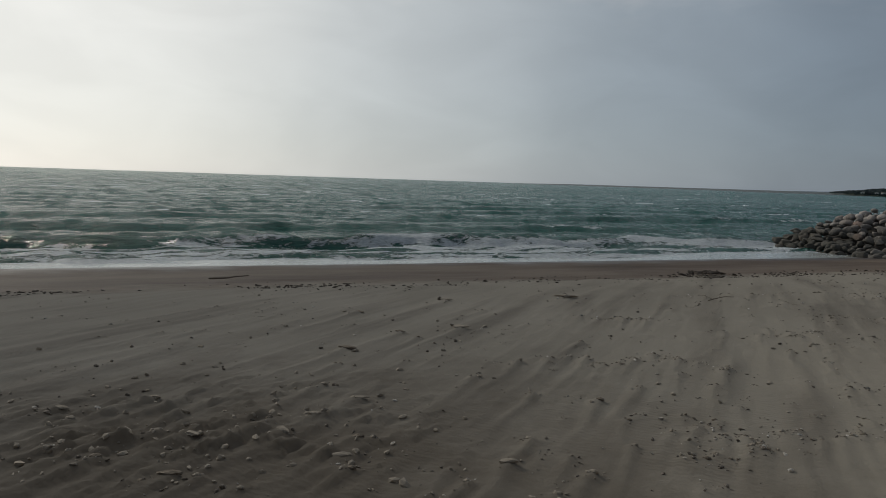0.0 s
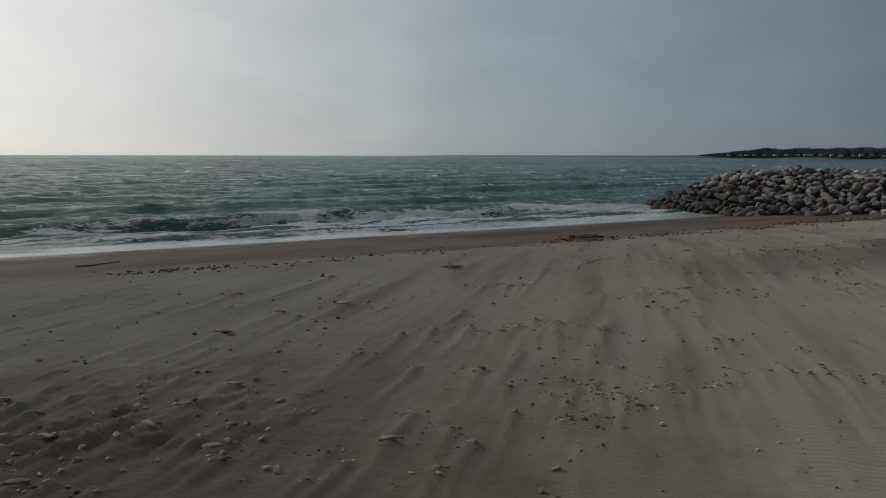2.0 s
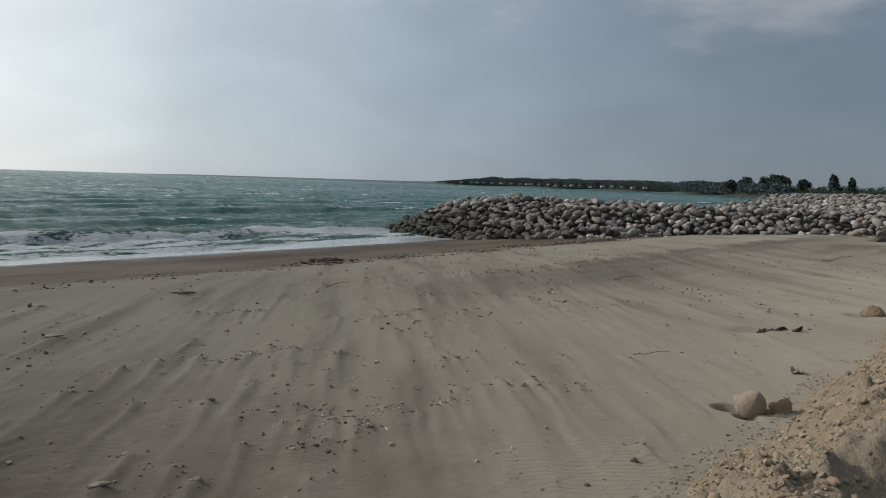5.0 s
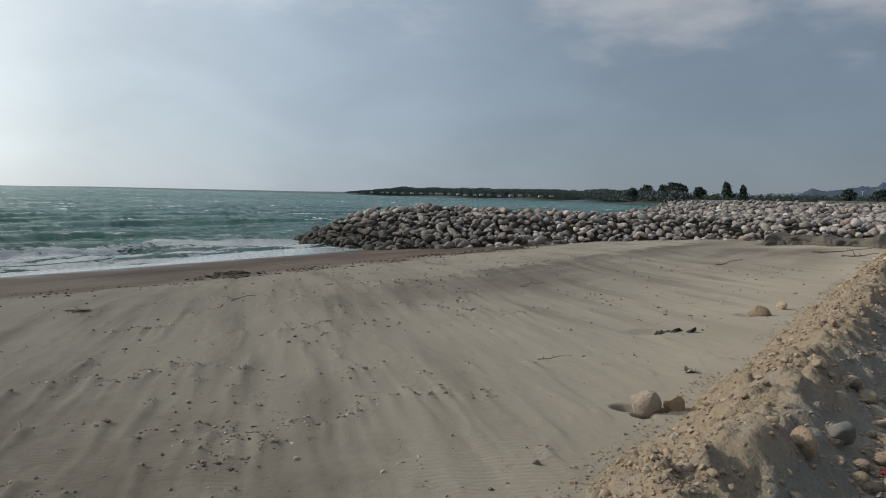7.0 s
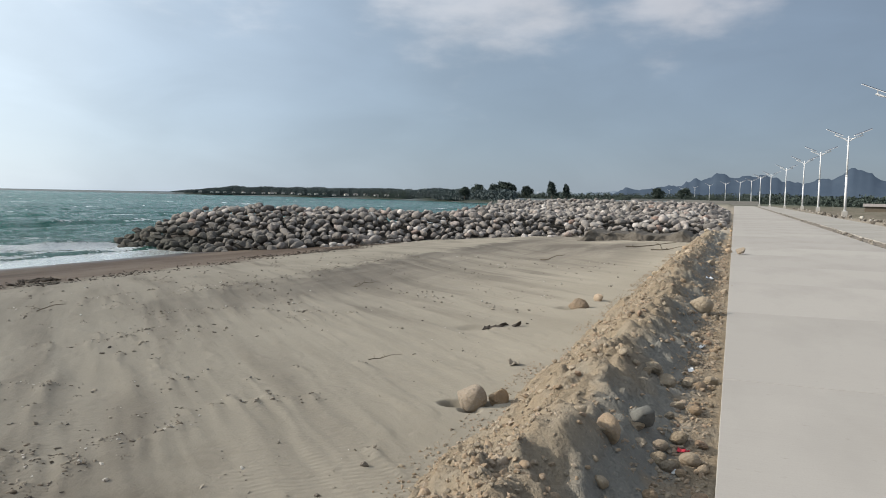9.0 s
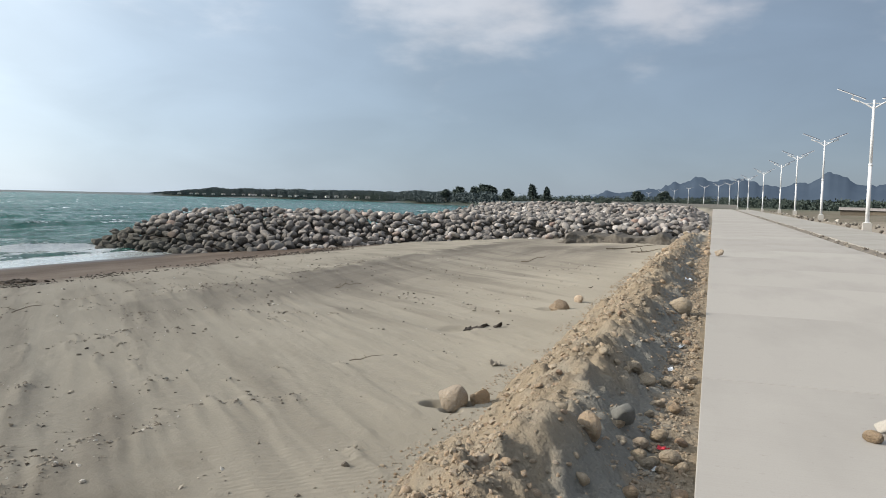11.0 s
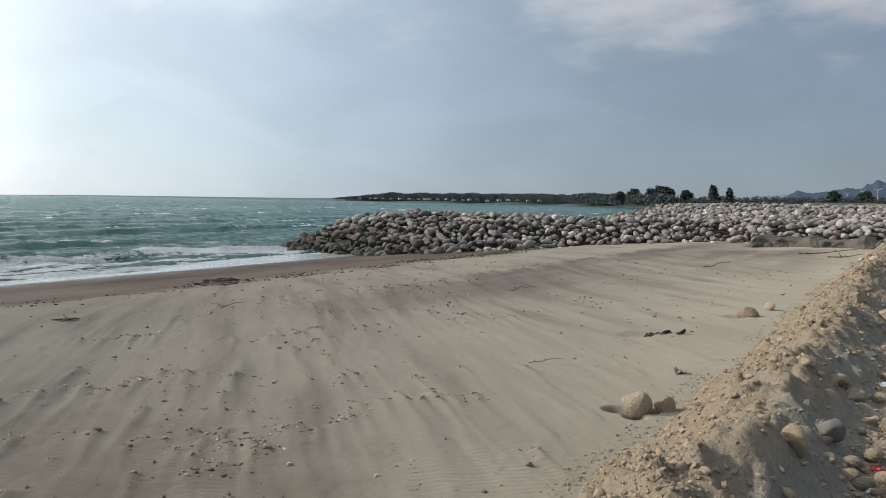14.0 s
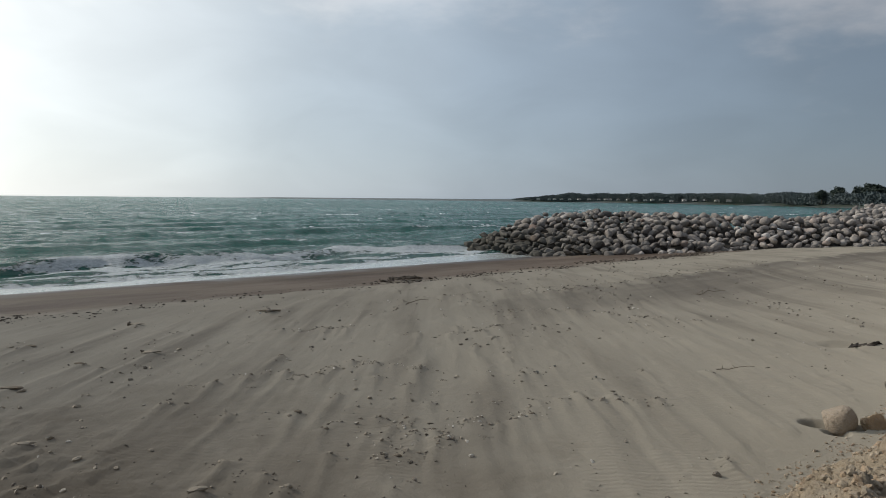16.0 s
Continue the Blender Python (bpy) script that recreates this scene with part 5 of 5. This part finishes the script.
for px, py, pw in PEBBLES:
    for k in range(6):
        dx, dy, w = rng.normal() * (0.7 * pw + 0.03), rng.normal() * (0.7 * pw + 0.03), 0.012 + 0.3 * pw * rng.uniform() ** 2
        crumbs.append((px + dx, py + dy, float(beach_z(px + dx, py + dy)) + 0.18 * w, w * 1.7, w * 0.9, w * 0.7))
tagged(new("weed_crumbs", heap("weed_crumbs", rng, crumbs, ICO1, BITS, 0.4, 3, False)), "dark crumbs of dried weed and bark strewn over the sand", "weed crumbs", kind="stuff")

n = 700
x, y = -7.6 + rng.normal(size=n) * 1.5, 0.4 + rng.normal(size=n) * 1.7
w = 0.015 + 0.07 * rng.uniform(size=n) ** 3
good = fbm(x / 0.5, y / 0.5, 31, 3) > rng.uniform(-0.2, 0.7, n)
clods = np.stack([x, y, beach_z(x, y) + 0.1 * w, w * 1.5, w, w * 0.8], 1)[good].tolist()
tagged(new("sand_clods", heap("sand_clods", rng, clods, ICO1, CLOD, 0.35, 3, False)), "kicked-up clods of crusted sand", "sand clods", kind="stuff")

# the line of weed and wood that the tide left
n = 11500
y = -14 + 62 * rng.uniform(size=n)
x = -19.2 - 0.055 * np.maximum(0, y - 9) + 0.9 * vnoise(y / 4.0, y * 0, 5) + rng.normal(size=n) * 0.5 + 1.6 * rng.uniform(-1, 1, n) * rng.uniform(size=n) ** 1.5
w = 0.012 + 0.09 * rng.uniform(size=n) ** 4
good = fbm(x / 1.2, y / 1.6, 165, 3) + 0.3 * vnoise(y / 5, y * 0, 166) > rng.uniform(-0.6, 0.8, n)
drift = np.stack([x, y, sand_z(x, y) + 0.1 * w, w * 1.8, w, w * 0.5], 1)[good].tolist()
tagged(new("tide_wrack", heap("tide_wrack", rng, drift, ICO1, DARKBIT, 0.35)), "dark line of weed and drift left by the tide", "tide wrack", kind="stuff")
mat_bits = [(-20.6 + rng.normal() * 0.3, 18.4 + rng.normal() * 0.42, 0, w * 2.0, w, w * 0.5) for w in rng.uniform(0.03, 0.14, 110)]
mat_bits = [(x, y, float(sand_z(x, y)) + 0.1 * math.exp(-((y - 18.4) / 0.6) ** 2) + 0.2 * b, a, b, c) for x, y, z, a, b, c in mat_bits]
tagged(new("seaweed_heap", heap("seaweed_heap", rng, mat_bits, ICO2, DARKBIT, 0.4)), "dark heap of washed-up weed on the wet sand", "seaweed", kind="stuff")
